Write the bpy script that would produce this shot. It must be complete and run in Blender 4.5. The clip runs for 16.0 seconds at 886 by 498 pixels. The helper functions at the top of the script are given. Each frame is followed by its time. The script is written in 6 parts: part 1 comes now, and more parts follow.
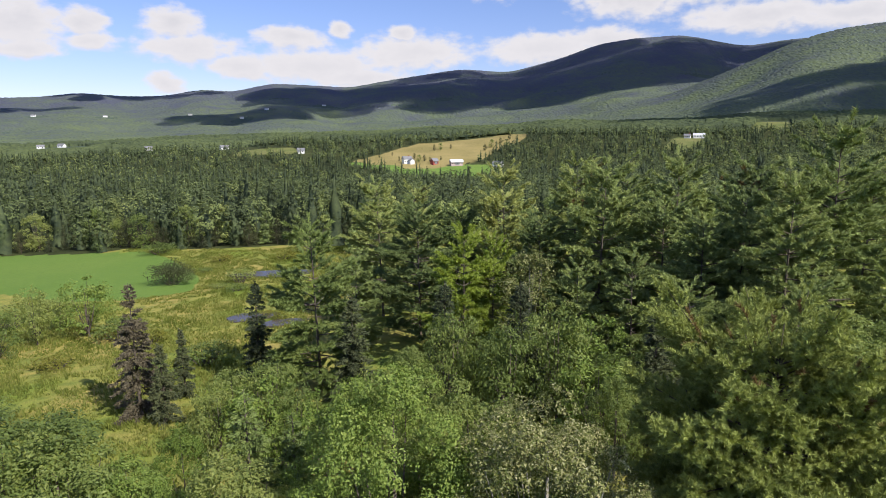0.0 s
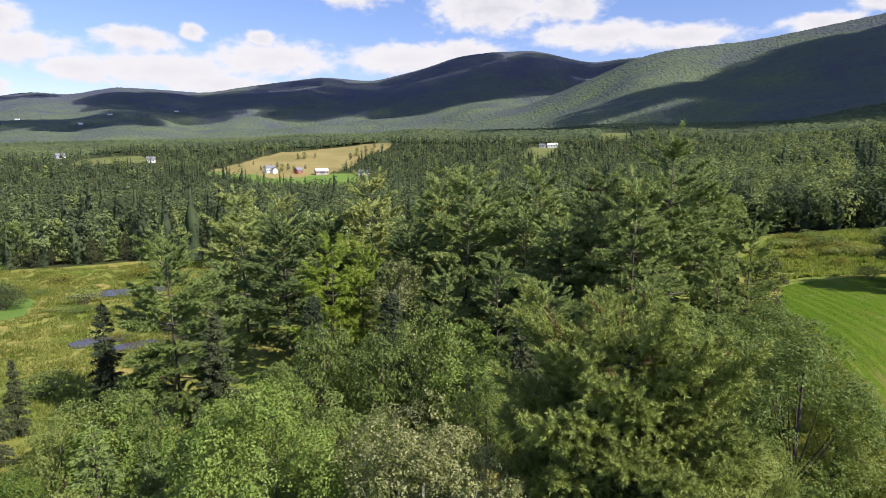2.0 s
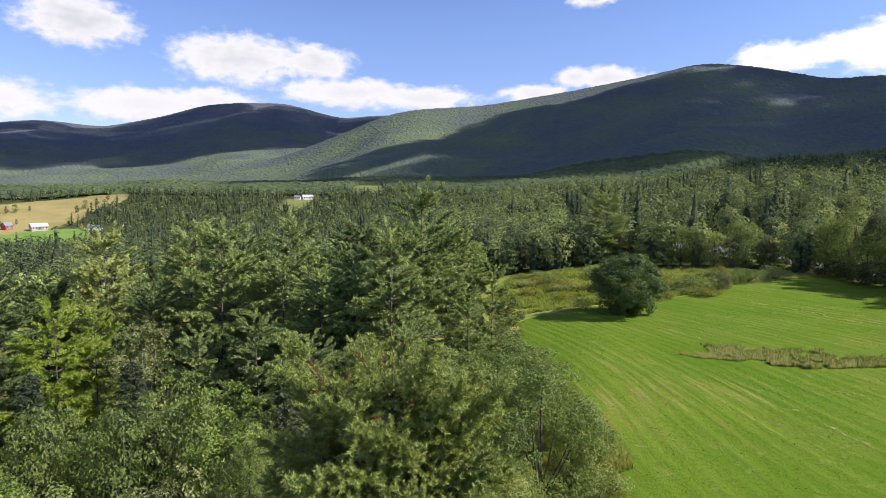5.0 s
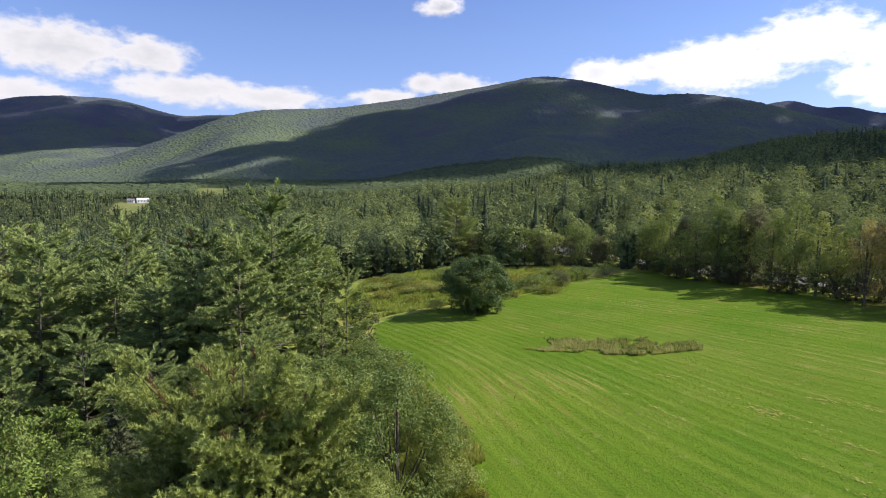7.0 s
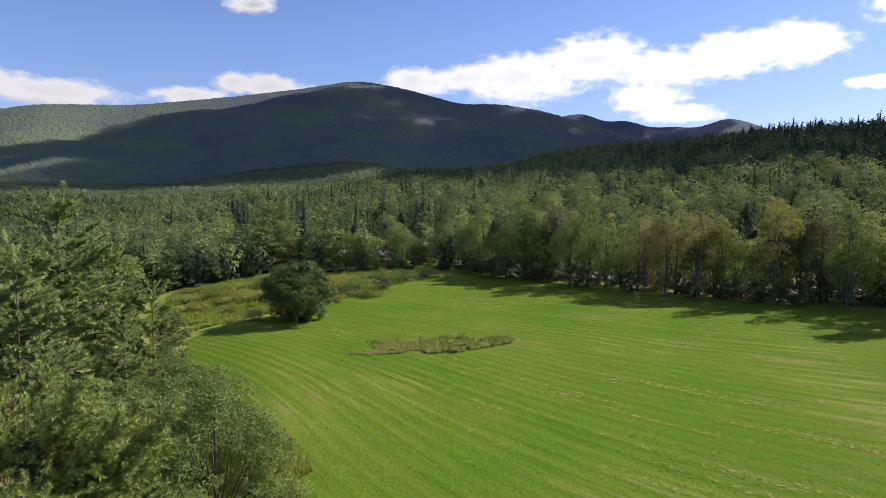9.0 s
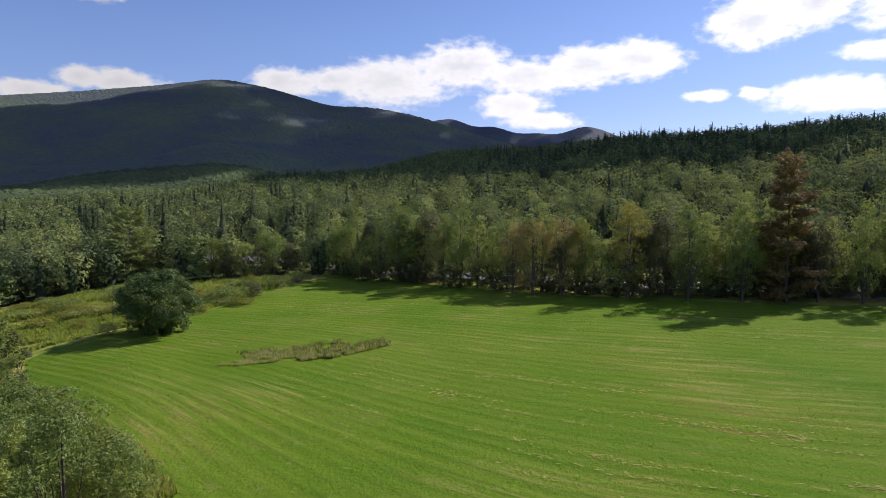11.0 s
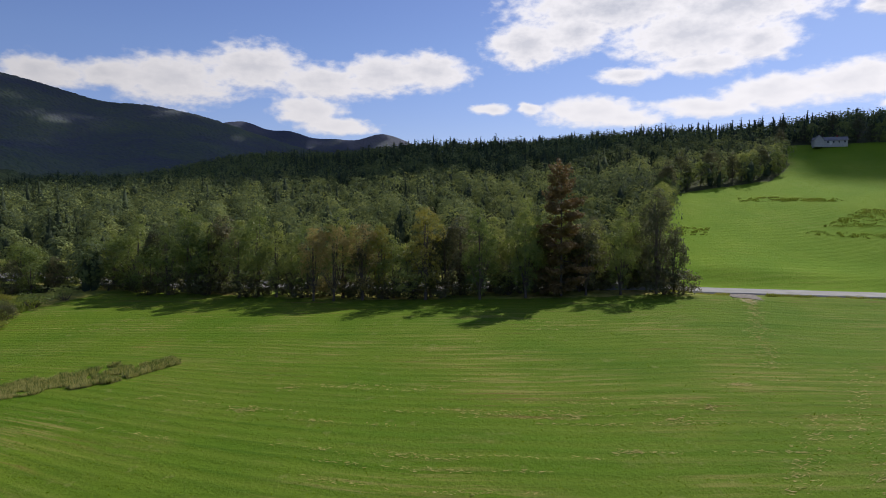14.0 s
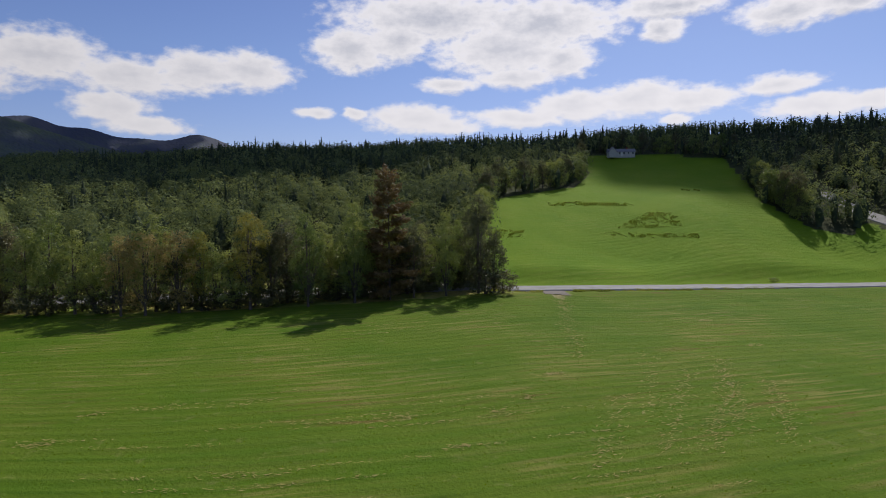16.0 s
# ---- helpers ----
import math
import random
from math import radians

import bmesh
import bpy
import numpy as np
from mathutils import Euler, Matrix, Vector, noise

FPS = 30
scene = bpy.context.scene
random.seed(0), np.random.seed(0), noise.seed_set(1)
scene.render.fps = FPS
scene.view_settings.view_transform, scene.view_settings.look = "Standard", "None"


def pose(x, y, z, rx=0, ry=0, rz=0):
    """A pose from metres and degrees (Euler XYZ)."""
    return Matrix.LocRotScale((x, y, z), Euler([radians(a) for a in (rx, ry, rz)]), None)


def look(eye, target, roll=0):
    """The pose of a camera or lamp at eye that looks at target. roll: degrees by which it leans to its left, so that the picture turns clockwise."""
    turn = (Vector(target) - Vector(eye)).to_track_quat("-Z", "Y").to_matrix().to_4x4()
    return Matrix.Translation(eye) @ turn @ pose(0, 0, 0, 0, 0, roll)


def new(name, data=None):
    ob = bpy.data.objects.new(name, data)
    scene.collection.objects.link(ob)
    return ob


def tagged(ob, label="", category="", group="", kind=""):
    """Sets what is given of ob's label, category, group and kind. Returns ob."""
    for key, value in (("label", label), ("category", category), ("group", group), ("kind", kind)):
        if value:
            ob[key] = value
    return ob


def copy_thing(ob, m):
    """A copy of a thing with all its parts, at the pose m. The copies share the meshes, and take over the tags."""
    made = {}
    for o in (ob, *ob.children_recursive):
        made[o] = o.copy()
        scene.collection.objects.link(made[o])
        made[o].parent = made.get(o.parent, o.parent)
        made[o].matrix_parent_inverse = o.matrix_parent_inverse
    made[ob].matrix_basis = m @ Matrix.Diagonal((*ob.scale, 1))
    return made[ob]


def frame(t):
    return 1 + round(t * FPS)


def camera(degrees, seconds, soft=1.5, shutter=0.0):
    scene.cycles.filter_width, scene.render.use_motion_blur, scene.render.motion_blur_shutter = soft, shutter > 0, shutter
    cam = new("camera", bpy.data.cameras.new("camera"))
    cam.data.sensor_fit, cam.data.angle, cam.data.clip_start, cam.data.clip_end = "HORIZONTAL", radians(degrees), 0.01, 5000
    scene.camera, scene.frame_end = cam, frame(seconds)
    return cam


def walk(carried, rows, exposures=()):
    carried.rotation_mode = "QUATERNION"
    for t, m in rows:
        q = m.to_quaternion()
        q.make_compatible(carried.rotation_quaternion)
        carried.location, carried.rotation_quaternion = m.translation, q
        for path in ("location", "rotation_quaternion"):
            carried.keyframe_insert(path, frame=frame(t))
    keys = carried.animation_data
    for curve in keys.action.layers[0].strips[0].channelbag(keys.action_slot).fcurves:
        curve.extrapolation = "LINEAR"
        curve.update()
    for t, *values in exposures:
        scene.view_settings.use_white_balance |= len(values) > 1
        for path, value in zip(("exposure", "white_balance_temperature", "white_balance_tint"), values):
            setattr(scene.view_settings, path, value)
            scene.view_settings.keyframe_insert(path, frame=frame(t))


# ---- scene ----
# ---------------------------------------------------------------- camera
EYE = (0.0, 0.0, 20.0)
cam = camera(70.77, 16.0, soft=0.9)
# seconds, heading (degrees clockwise from +y), tilt, lean
HEADINGS = (
    (0.0, 0.11, -10.89, -0.54), (0.5, 2.98, -10.87, -0.47), (1.0, 5.84, -10.81, -0.40), (1.5, 8.75, -10.75, -0.26),
    (2.0, 12.35, -10.17, -0.11), (2.5, 16.18, -9.06, -0.03), (3.0, 19.84, -7.94, 0.00), (3.5, 23.39, -6.84, 0.07),
    (4.0, 27.04, -5.81, 0.12), (4.2, 28.58, -5.67, 0.14), (6.3, 43.03, -5.22, 0.40), (6.5, 44.35, -5.18, 0.43),
    (7.0, 47.86, -5.06, 0.44), (7.5, 51.88, -4.92, 0.42), (8.0, 55.98, -4.81, 0.38), (8.5, 60.08, -4.68, 0.30),
    (9.0, 64.22, -4.56, 0.22), (9.5, 68.12, -4.48, 0.16), (9.7, 69.55, -4.46, 0.13), (11.8, 79.34, -4.10, 0.00),
    (12.0, 80.48, -4.07, 0.00), (12.5, 83.58, -4.00, 0.02), (13.0, 86.90, -3.93, -0.02), (13.5, 90.48, -3.84, -0.12),
    (14.0, 94.02, -3.75, -0.22), (14.5, 98.28, -3.66, -0.36), (15.0, 102.44, -3.58, -0.46), (15.5, 106.22, -3.49, -0.49),
    (16.0, 109.73, -3.41, -0.49))
walk(cam, [(t, pose(*EYE, 90 + tilt, 0, -head) @ pose(0, 0, 0, 0, 0, lean)) for t, head, tilt, lean in HEADINGS],
     [(0.0, 0.27), (2.0, 0.42), (4.0, 0.54), (7.0, 0.45), (9.0, 0.29), (12.5, -0.1), (16.0, -0.5)])

# ---------------------------------------------------------------- sky and sun
SUN_AZ, SUN_EL = 132.0, 41.0
sun_way = Vector((math.sin(radians(SUN_AZ)) * math.cos(radians(SUN_EL)), math.cos(radians(SUN_AZ)) * math.cos(radians(SUN_EL)), math.sin(radians(SUN_EL))))
world = bpy.data.worlds.new("summer_sky")
scene.world = world
world.use_nodes = True


def nodes_of(tree):
    """A short way to add nodes: n(type, inputs, **settings)."""
    def add(kind, inputs=None, **settings):
        node = tree.nodes.new(kind)
        if "operation" in settings:
            node.operation = settings["operation"]
        if "data_type" in settings:
            node.data_type = settings["data_type"]
        if "interpolation_type" in settings:
            node.interpolation_type = settings["interpolation_type"]
        if "attribute_name" in settings:
            node.attribute_name = settings["attribute_name"]
        for key, value in (inputs or {}).items():
            if isinstance(value, bpy.types.NodeSocket):
                tree.links.new(value, node.inputs[key])
            else:
                node.inputs[key].default_value = value
        return node
    return add


# heading, height, half width, half height of each cumulus, in degrees
CLOUDS_A = (
    (-32.8, 8.0, 3.2, 1.9), (-32.7, 6.2, 2.5, 0.7), (-28.5, 8.3, 1.5, 1.1), (-28.1, 6.9, 1.8, 0.7), (-22.9, 4.0, 1.5, 0.9),
    (-22.2, 8.7, 2.4, 1.2), (-21.1, 6.8, 4.0, 1.1), (-17.0, 5.3, 2.8, 1.0), (-12.9, 7.7, 3.0, 0.9), (-10.9, 5.5, 6.4, 1.4),
    (-8.5, 8.6, 1.1, 0.6), (-7.0, 4.4, 4.0, 1.0), (-3.4, 8.4, 1.1, 0.6), (-2.3, 6.6, 5.0, 1.5), (4.8, 12.7, 4.0, 1.6))
CLOUDS_B = (
    (9.2, 6.8, 5.4, 1.2), (14.1, 7.4, 3.5, 1.0), (16.6, 10.8, 5.0, 1.9), (23.1, 10.9, 3.0, 1.4), (25.7, 8.4, 5.5, 1.1),
    (32.2, 8.1, 5.3, 0.9), (42.6, 8.4, 2.9, 0.7), (45.9, 9.8, 1.7, 0.9), (47.7, 16.2, 1.9, 0.8), (49.0, 9.7, 2.8, 0.9),
    (61.8, 10.4, 2.8, 1.2), (66.4, 10.7, 3.0, 1.1), (71.0, 10.6, 4.7, 1.9), (77.4, 12.1, 4.0, 1.8), (82.2, 8.6, 2.8, 1.3))
CLOUDS_C = (
    (83.5, 11.0, 4.2, 1.4), (84.5, 7.4, 3.1, 0.7), (88.7, 11.8, 3.5, 1.7), (92.7, 12.1, 3.6, 1.5),
    (98.4, 8.8, 1.5, 0.5), (101.7, 14.2, 3.3, 1.8), (102.1, 8.8, 1.1, 0.5), (105.8, 15.0, 3.0, 1.8), (107.3, 8.3, 4.2, 1.2),
    (109.2, 16.9, 8.5, 2.0), (110.3, 7.7, 2.9, 0.7), (110.5, 11.2, 2.7, 0.6), (115.5, 14.2, 6.3, 2.2), (116.4, 11.9, 4.0, 1.0))
CLOUDS_D = (
    (116.9, 8.4, 4.5, 0.8), (118.6, 16.1, 7.2, 2.1), (120.5, 13.1, 2.8, 1.4), (121.8, 9.2, 3.8, 1.2), (127.2, 9.6, 4.1, 1.3),
    (129.0, 15.1, 1.6, 1.0), (129.2, 16.8, 4.8, 0.9), (130.2, 7.7, 1.6, 0.5), (131.6, 9.3, 3.1, 1.1), (137.8, 9.9, 2.7, 0.7),
    (138.1, 15.2, 3.4, 1.2), (140.6, 8.0, 4.0, 0.8), (142.2, 15.3, 3.1, 1.0), (144.2, 8.1, 2.0, 0.7))
SKY_STRENGTH = 0.125


def build_sky():
    tree = world.node_tree
    tree.nodes.clear()
    n = nodes_of(tree)
    sky = n("ShaderNodeTexSky")
    sky.sky_type, sky.sun_disc = "NISHITA", False
    sky.sun_elevation, sky.sun_rotation = radians(SUN_EL), radians(SUN_AZ)
    sky.altitude, sky.air_density, sky.dust_density, sky.ozone_density = 400.0, 1.0, 0.3, 3.0
    where = n("ShaderNodeTexCoord").outputs["Generated"]
    xyz = n("ShaderNodeSeparateXYZ", {0: where})
    az = n("ShaderNodeMath", {0: xyz.outputs[0], 1: xyz.outputs[1]}, operation="ARCTAN2")
    el = n("ShaderNodeMath", {0: xyz.outputs[2]}, operation="ARCSINE")
    deg = n("ShaderNodeVectorMath", {0: n("ShaderNodeCombineXYZ", {0: az.outputs[0], 1: el.outputs[0]}).outputs[0], 3: 180 / math.pi},
            operation="SCALE").outputs[0]
    # billows push the outlines about; two sizes
    squash = n("ShaderNodeVectorMath", {0: deg, 1: (0.55, 0.95, 1.0)}, operation="MULTIPLY").outputs[0]
    big = n("ShaderNodeTexNoise", {"Vector": squash, "Scale": 0.42, "Detail": 5.0, "Roughness": 0.55})
    fine = n("ShaderNodeTexNoise", {"Vector": squash, "Scale": 1.5, "Detail": 4.5, "Roughness": 0.52})
    shift = n("ShaderNodeVectorMath", {0: big.outputs["Color"], 1: (0.5, 0.5, 0.5)}, operation="SUBTRACT").outputs[0]
    bent = n("ShaderNodeVectorMath", {0: shift, 1: (3.4, 1.3, 0.0), 2: deg}, operation="MULTIPLY_ADD").outputs[0]

    def nearness(vec):
        """How far each spot lies from the middle of the nearest cumulus: 1 at its rim."""
        low = None
        for a, e, w, h in CLOUDS_A + CLOUDS_B + CLOUDS_C + CLOUDS_D:
            w, h = w * 1.12, h * 1.15
            d = n("ShaderNodeVectorMath", {0: vec, 1: (1 / w, 1 / h, 0.0), 2: (-a / w, -e / h, 0.0)}, operation="MULTIPLY_ADD").outputs[0]
            d = n("ShaderNodeVectorMath", {0: d}, operation="LENGTH").outputs["Value"]
            low = d if low is None else n("ShaderNodeMath", {0: low, 1: d, 2: 0.25}, operation="SMOOTH_MIN").outputs[0]
        return low

    low = nearness(bent)
    above = nearness(n("ShaderNodeVectorMath", {0: bent, 1: (0.0, 0.6, 0.0)}, operation="ADD").outputs[0])
    under = n("ShaderNodeMath", {0: low, 1: above}, operation="SUBTRACT").outputs[0]
    under = n("ShaderNodeMath", {0: fine.outputs["Fac"], 1: -0.9, 2: under}, operation="MULTIPLY_ADD").outputs[0]
    under = n("ShaderNodeMapRange", {"Value": under, "From Min": -0.5, "From Max": 0.25, "To Min": 0.0, "To Max": 0.85}, interpolation_type="SMOOTHSTEP").outputs[0]
    # the rest of the sky, overhead and behind, carries the same broken cumulus
    spread = n("ShaderNodeTexNoise", {"Vector": where, "Scale": 3.2, "Detail": 7.0, "Roughness": 0.55})
    over = n("ShaderNodeMapRange", {"Value": spread.outputs["Fac"], "From Min": 0.42, "From Max": 0.75, "To Min": 1.7, "To Max": 0.2})
    high = n("ShaderNodeMapRange", {"Value": el.outputs[0], "From Min": 0.36, "From Max": 0.5, "To Min": 1.2, "To Max": 0.0})
    over = n("ShaderNodeMath", {0: over.outputs[0], 1: high.outputs[0]}, operation="ADD")
    low = n("ShaderNodeMath", {0: low, 1: over.outputs[0]}, operation="MINIMUM").outputs[0]
    rough = n("ShaderNodeMath", {0: fine.outputs["Fac"], 1: -0.95, 2: 0.48}, operation="MULTIPLY_ADD").outputs[0]
    edge = n("ShaderNodeMath", {0: low, 1: rough}, operation="ADD").outputs[0]
    cover = n("ShaderNodeMapRange", {"Value": edge, "From Min": 1.2, "From Max": 0.58, "To Min": 0.0, "To Max": 1.0}, interpolation_type="SMOOTHSTEP")
    # thick middles seen from below are grey, and more so nearer overhead
    thick = n("ShaderNodeMapRange", {"Value": edge, "From Min": 0.75, "From Max": 0.05, "To Min": 0.0, "To Max": 1.0})
    steep = n("ShaderNodeMapRange", {"Value": el.outputs[0], "From Min": 0.12, "From Max": 0.30, "To Min": 0.2, "To Max": 1.0})
    puff = n("ShaderNodeMapRange", {"Value": fine.outputs["Fac"], "From Min": 0.62, "From Max": 0.36, "To Min": 0.0, "To Max": 0.22})
    grey = n("ShaderNodeMath", {0: thick.outputs[0], 1: steep.outputs[0], 2: 0.0}, operation="MULTIPLY_ADD")
    grey = n("ShaderNodeMath", {0: grey.outputs[0], 1: n("ShaderNodeMath", {0: puff.outputs[0], 1: thick.outputs[0]}, operation="MULTIPLY").outputs[0]}, operation="MAXIMUM")
    grey = n("ShaderNodeMath", {0: grey.outputs[0], 1: n("ShaderNodeMath", {0: under, 1: steep.outputs[0]}, operation="MULTIPLY").outputs[0]}, operation="MAXIMUM")
    tone = n("ShaderNodeMix", {0: grey.outputs[0], 6: (5.6, 5.45, 5.7, 1), 7: (3.3, 3.4, 3.95, 1)}, data_type="RGBA")
    # water drops throw light forwards: clouds towards the sun are brighter
    toward = n("ShaderNodeVectorMath", {0: where, 1: tuple(sun_way)}, operation="DOT_PRODUCT").outputs["Value"]
    silver = n("ShaderNodeMapRange", {"Value": toward, "From Min": 0.2, "From Max": 0.95, "To Min": 1.0, "To Max": 1.85})
    tone = n("ShaderNodeVectorMath", {0: tone.outputs[2], 3: silver.outputs[0]}, operation="SCALE")
    blue = n("ShaderNodeHueSaturation", {"Hue": 0.517, "Saturation": 1.1, "Value": 1.0, "Color": sky.outputs[0]})
    band = n("ShaderNodeMapRange", {"Value": el.outputs[0], "From Min": 0.0, "From Max": 0.24})
    veil = n("ShaderNodeMix", {0: band.outputs[0], 6: (0.77, 0.71, 0.94, 1), 7: (1, 0.985, 1.02, 1)}, data_type="RGBA")
    blue = n("ShaderNodeVectorMath", {0: blue.outputs[0], 1: veil.outputs[2]}, operation="MULTIPLY")
    mixed = n("ShaderNodeMix", {0: cover.outputs[0], 6: blue.outputs[0], 7: tone.outputs[0]}, data_type="RGBA")
    back = n("ShaderNodeBackground", {"Color": mixed.outputs[2], "Strength": SKY_STRENGTH})
    out = n("ShaderNodeOutputWorld")
    tree.links.new(back.outputs[0], out.inputs[0])


build_sky()
sun = new("sun", bpy.data.lights.new("sun", "SUN"))
sun.data.energy, sun.data.angle, sun.data.color = 5.0, radians(0.53), (1.0, 0.95, 0.87)
sun.matrix_world = look(sun_way * 900, (0, 0, 0))

# ---------------------------------------------------------------- materials


def material(name):
    mat = bpy.data.materials.new(name)
    mat.use_nodes = True
    mat.node_tree.nodes.clear()
    return mat, nodes_of(mat.node_tree)


def finish(mat, n, shader, height=None, strength=0.3, distance=0.1, bsdf=None):
    if height is not None:
        bump = n("ShaderNodeBump", {"Height": height, "Strength": strength, "Distance": distance})
        mat.node_tree.links.new(bump.outputs[0], bsdf.inputs["Normal"])
    out = n("ShaderNodeOutputMaterial")
    mat.node_tree.links.new(shader.outputs[0], out.inputs[0])
    return mat


def blend(n, fac, a, b):
    return n("ShaderNodeMix", {0: fac, 6: a, 7: b}, data_type="RGBA").outputs[2]


def spot(n, vector, scale, lo, hi, detail=3.0, rough=0.55):
    tex = n("ShaderNodeTexNoise", {"Vector": vector, "Scale": scale, "Detail": detail, "Roughness": rough})
    return n("ShaderNodeMapRange", {"Value": tex.outputs["Fac"], "From Min": lo, "From Max": hi}).outputs[0]


def rgba(c):
    return (*c, 1.0)


def leaf_material(name, dark, mid, light, gloss=0.45, passes=0.35, spread=1.0, attr=False, shine=0.14, grain=0.45, relief=0.0):
    """Leaves or needles: three shades, mixed leaf by leaf and tree by tree; light passes through."""
    mat, n = material(name)
    leaf = n("ShaderNodeNewGeometry").outputs["Random Per Island"]
    place = n("ShaderNodeTexCoord").outputs["Object"]
    clump = spot(n, place, 0.55, 0.32, 0.68)
    if attr:
        tree_fac = n("ShaderNodeAttribute", attribute_name="tint").outputs["Fac"]
    else:
        tree_fac = n("ShaderNodeObjectInfo").outputs["Random"]
    a = n("ShaderNodeMath", {0: leaf, 1: grain, 2: -0.1}, operation="MULTIPLY_ADD").outputs[0]
    a = n("ShaderNodeMath", {0: tree_fac, 1: 0.55 * spread, 2: a}, operation="MULTIPLY_ADD").outputs[0]
    a = n("ShaderNodeMath", {0: clump, 1: 0.25, 2: a}, operation="MULTIPLY_ADD").outputs[0]
    ramp = n("ShaderNodeValToRGB", {"Fac": a})
    ramp.color_ramp.elements[0].color, ramp.color_ramp.elements[1].color = rgba(dark), rgba(light)
    ramp.color_ramp.elements.new(0.5).color = rgba(mid)
    bsdf = n("ShaderNodeBsdfPrincipled", {"Base Color": ramp.outputs[0], "Roughness": gloss, "Specular IOR Level": shine})
    if relief:
        # sprays of leaves too small to tell apart
        tex = n("ShaderNodeTexNoise", {"Vector": place, "Scale": 1.0 / relief, "Detail": 3.0, "Roughness": 0.7}).outputs["Fac"]
        bump = n("ShaderNodeBump", {"Height": tex, "Strength": 0.8, "Distance": relief})
        mat.node_tree.links.new(bump.outputs[0], bsdf.inputs["Normal"])
    glow = n("ShaderNodeHueSaturation", {"Hue": 0.485, "Saturation": 1.1, "Value": 1.5, "Color": ramp.outputs[0]})
    trans = n("ShaderNodeBsdfTranslucent", {"Color": glow.outputs[0]})
    mix = n("ShaderNodeMixShader", {0: passes, 1: bsdf.outputs[0], 2: trans.outputs[0]})
    return finish(mat, n, mix)


PINE = leaf_material("pine_needles", (0.13, 0.18, 0.075), (0.285, 0.345, 0.12), (0.5, 0.51, 0.18), 0.5, 0.14, 1.3, shine=0.06, grain=0.24)
PINE_NEAR = leaf_material("pine_needles_near", (0.16, 0.2, 0.064), (0.34, 0.385, 0.11), (0.58, 0.57, 0.19), 0.5, 0.14, 0.4, shine=0.06, grain=0.3)
PINE_YELLOW = leaf_material("yellowing_pine_needles", (0.23, 0.3, 0.06), (0.42, 0.5, 0.1), (0.58, 0.62, 0.16), 0.5, 0.3, 0.4, shine=0.06, grain=0.24)
PINE_OPEN = leaf_material("open_pine_needles", (0.12, 0.17, 0.06), (0.25, 0.31, 0.095), (0.42, 0.45, 0.15), 0.5, 0.18, 0.3, shine=0.06, grain=0.26)
PINE_BROWN = leaf_material("rusty_needles", (0.135, 0.1, 0.045), (0.205, 0.145, 0.06), (0.29, 0.2, 0.085), 0.6, 0.25, 0.4)
SPRUCE = leaf_material("spruce_needles", (0.048, 0.064, 0.034), (0.086, 0.104, 0.054), (0.150, 0.163, 0.073), 0.55, 0.15)
SPRUCE_DEAD = leaf_material("dying_spruce_needles", (0.095, 0.083, 0.055), (0.17, 0.145, 0.095), (0.28, 0.24, 0.17), 0.7, 0.1)
LEAF_BRIGHT = leaf_material("bright_maple_leaves", (0.085, 0.138, 0.026), (0.17, 0.24, 0.052), (0.31, 0.37, 0.095), 0.42, 0.25, 0.5, grain=0.6)
LEAF_SILVER = leaf_material("silvery_aspen_leaves", (0.08, 0.108, 0.03), (0.165, 0.19, 0.058), (0.46, 0.44, 0.22), 0.28, 0.25, 0.4, grain=0.75)
LEAF_GREEN = leaf_material("broad_leaves", (0.09, 0.13, 0.04), (0.172, 0.226, 0.064), (0.295, 0.328, 0.1), 0.42, 0.35, 1.3)
LEAF_DARK = leaf_material("dark_maple_leaves", (0.056, 0.065, 0.035), (0.100, 0.109, 0.052), (0.178, 0.161, 0.077), 0.42, 0.42)
LEAF_MAPLE = leaf_material("deep_green_maple_leaves", (0.06, 0.095, 0.035), (0.105, 0.15, 0.05), (0.17, 0.215, 0.07), 0.4, 0.3)
LEAF_TURNING = leaf_material("turning_leaves", (0.2, 0.17, 0.06), (0.3, 0.25, 0.09), (0.4, 0.33, 0.14), 0.5, 0.35)
LEAF_YELLOW = leaf_material("yellowish_ash_leaves", (0.145, 0.161, 0.029), (0.217, 0.218, 0.046), (0.314, 0.287, 0.081), 0.45, 0.4)
WOODS = leaf_material("far_woods_leaves", (0.06, 0.08, 0.05), (0.172, 0.212, 0.082), (0.345, 0.37, 0.112), 0.8, 0.25, 1.0, attr=True, shine=0.05, grain=0.1)
# the mountains' blue distance haze is put into this leaf colour
WOODS_HAZED = leaf_material("mountain_leaves_hazed", (0.094, 0.1, 0.145), (0.125, 0.153, 0.112), (0.175, 0.22, 0.09), 0.8, 0.15, 1.6, attr=True, shine=0.05, grain=0.08)
WEEDS = leaf_material("tall_weeds", (0.12, 0.16, 0.03), (0.22, 0.25, 0.06), (0.36, 0.34, 0.11), 0.6, 0.45, 0.7, attr=True)
LEAFY_WEEDS = leaf_material("green_rushes", (0.06, 0.1, 0.025), (0.11, 0.16, 0.04), (0.2, 0.24, 0.07), 0.6, 0.35, 0.7, attr=True)
GLADE_WEEDS = leaf_material("glade_weeds", (0.14, 0.19, 0.035), (0.25, 0.3, 0.07), (0.38, 0.4, 0.11), 0.6, 0.45, 0.7, attr=True)
GRASS = leaf_material("mown_grass", (0.09, 0.155, 0.012), (0.135, 0.215, 0.016), (0.2, 0.26, 0.03), 0.6, 0.48, 0.8, attr=True, shine=0.1)
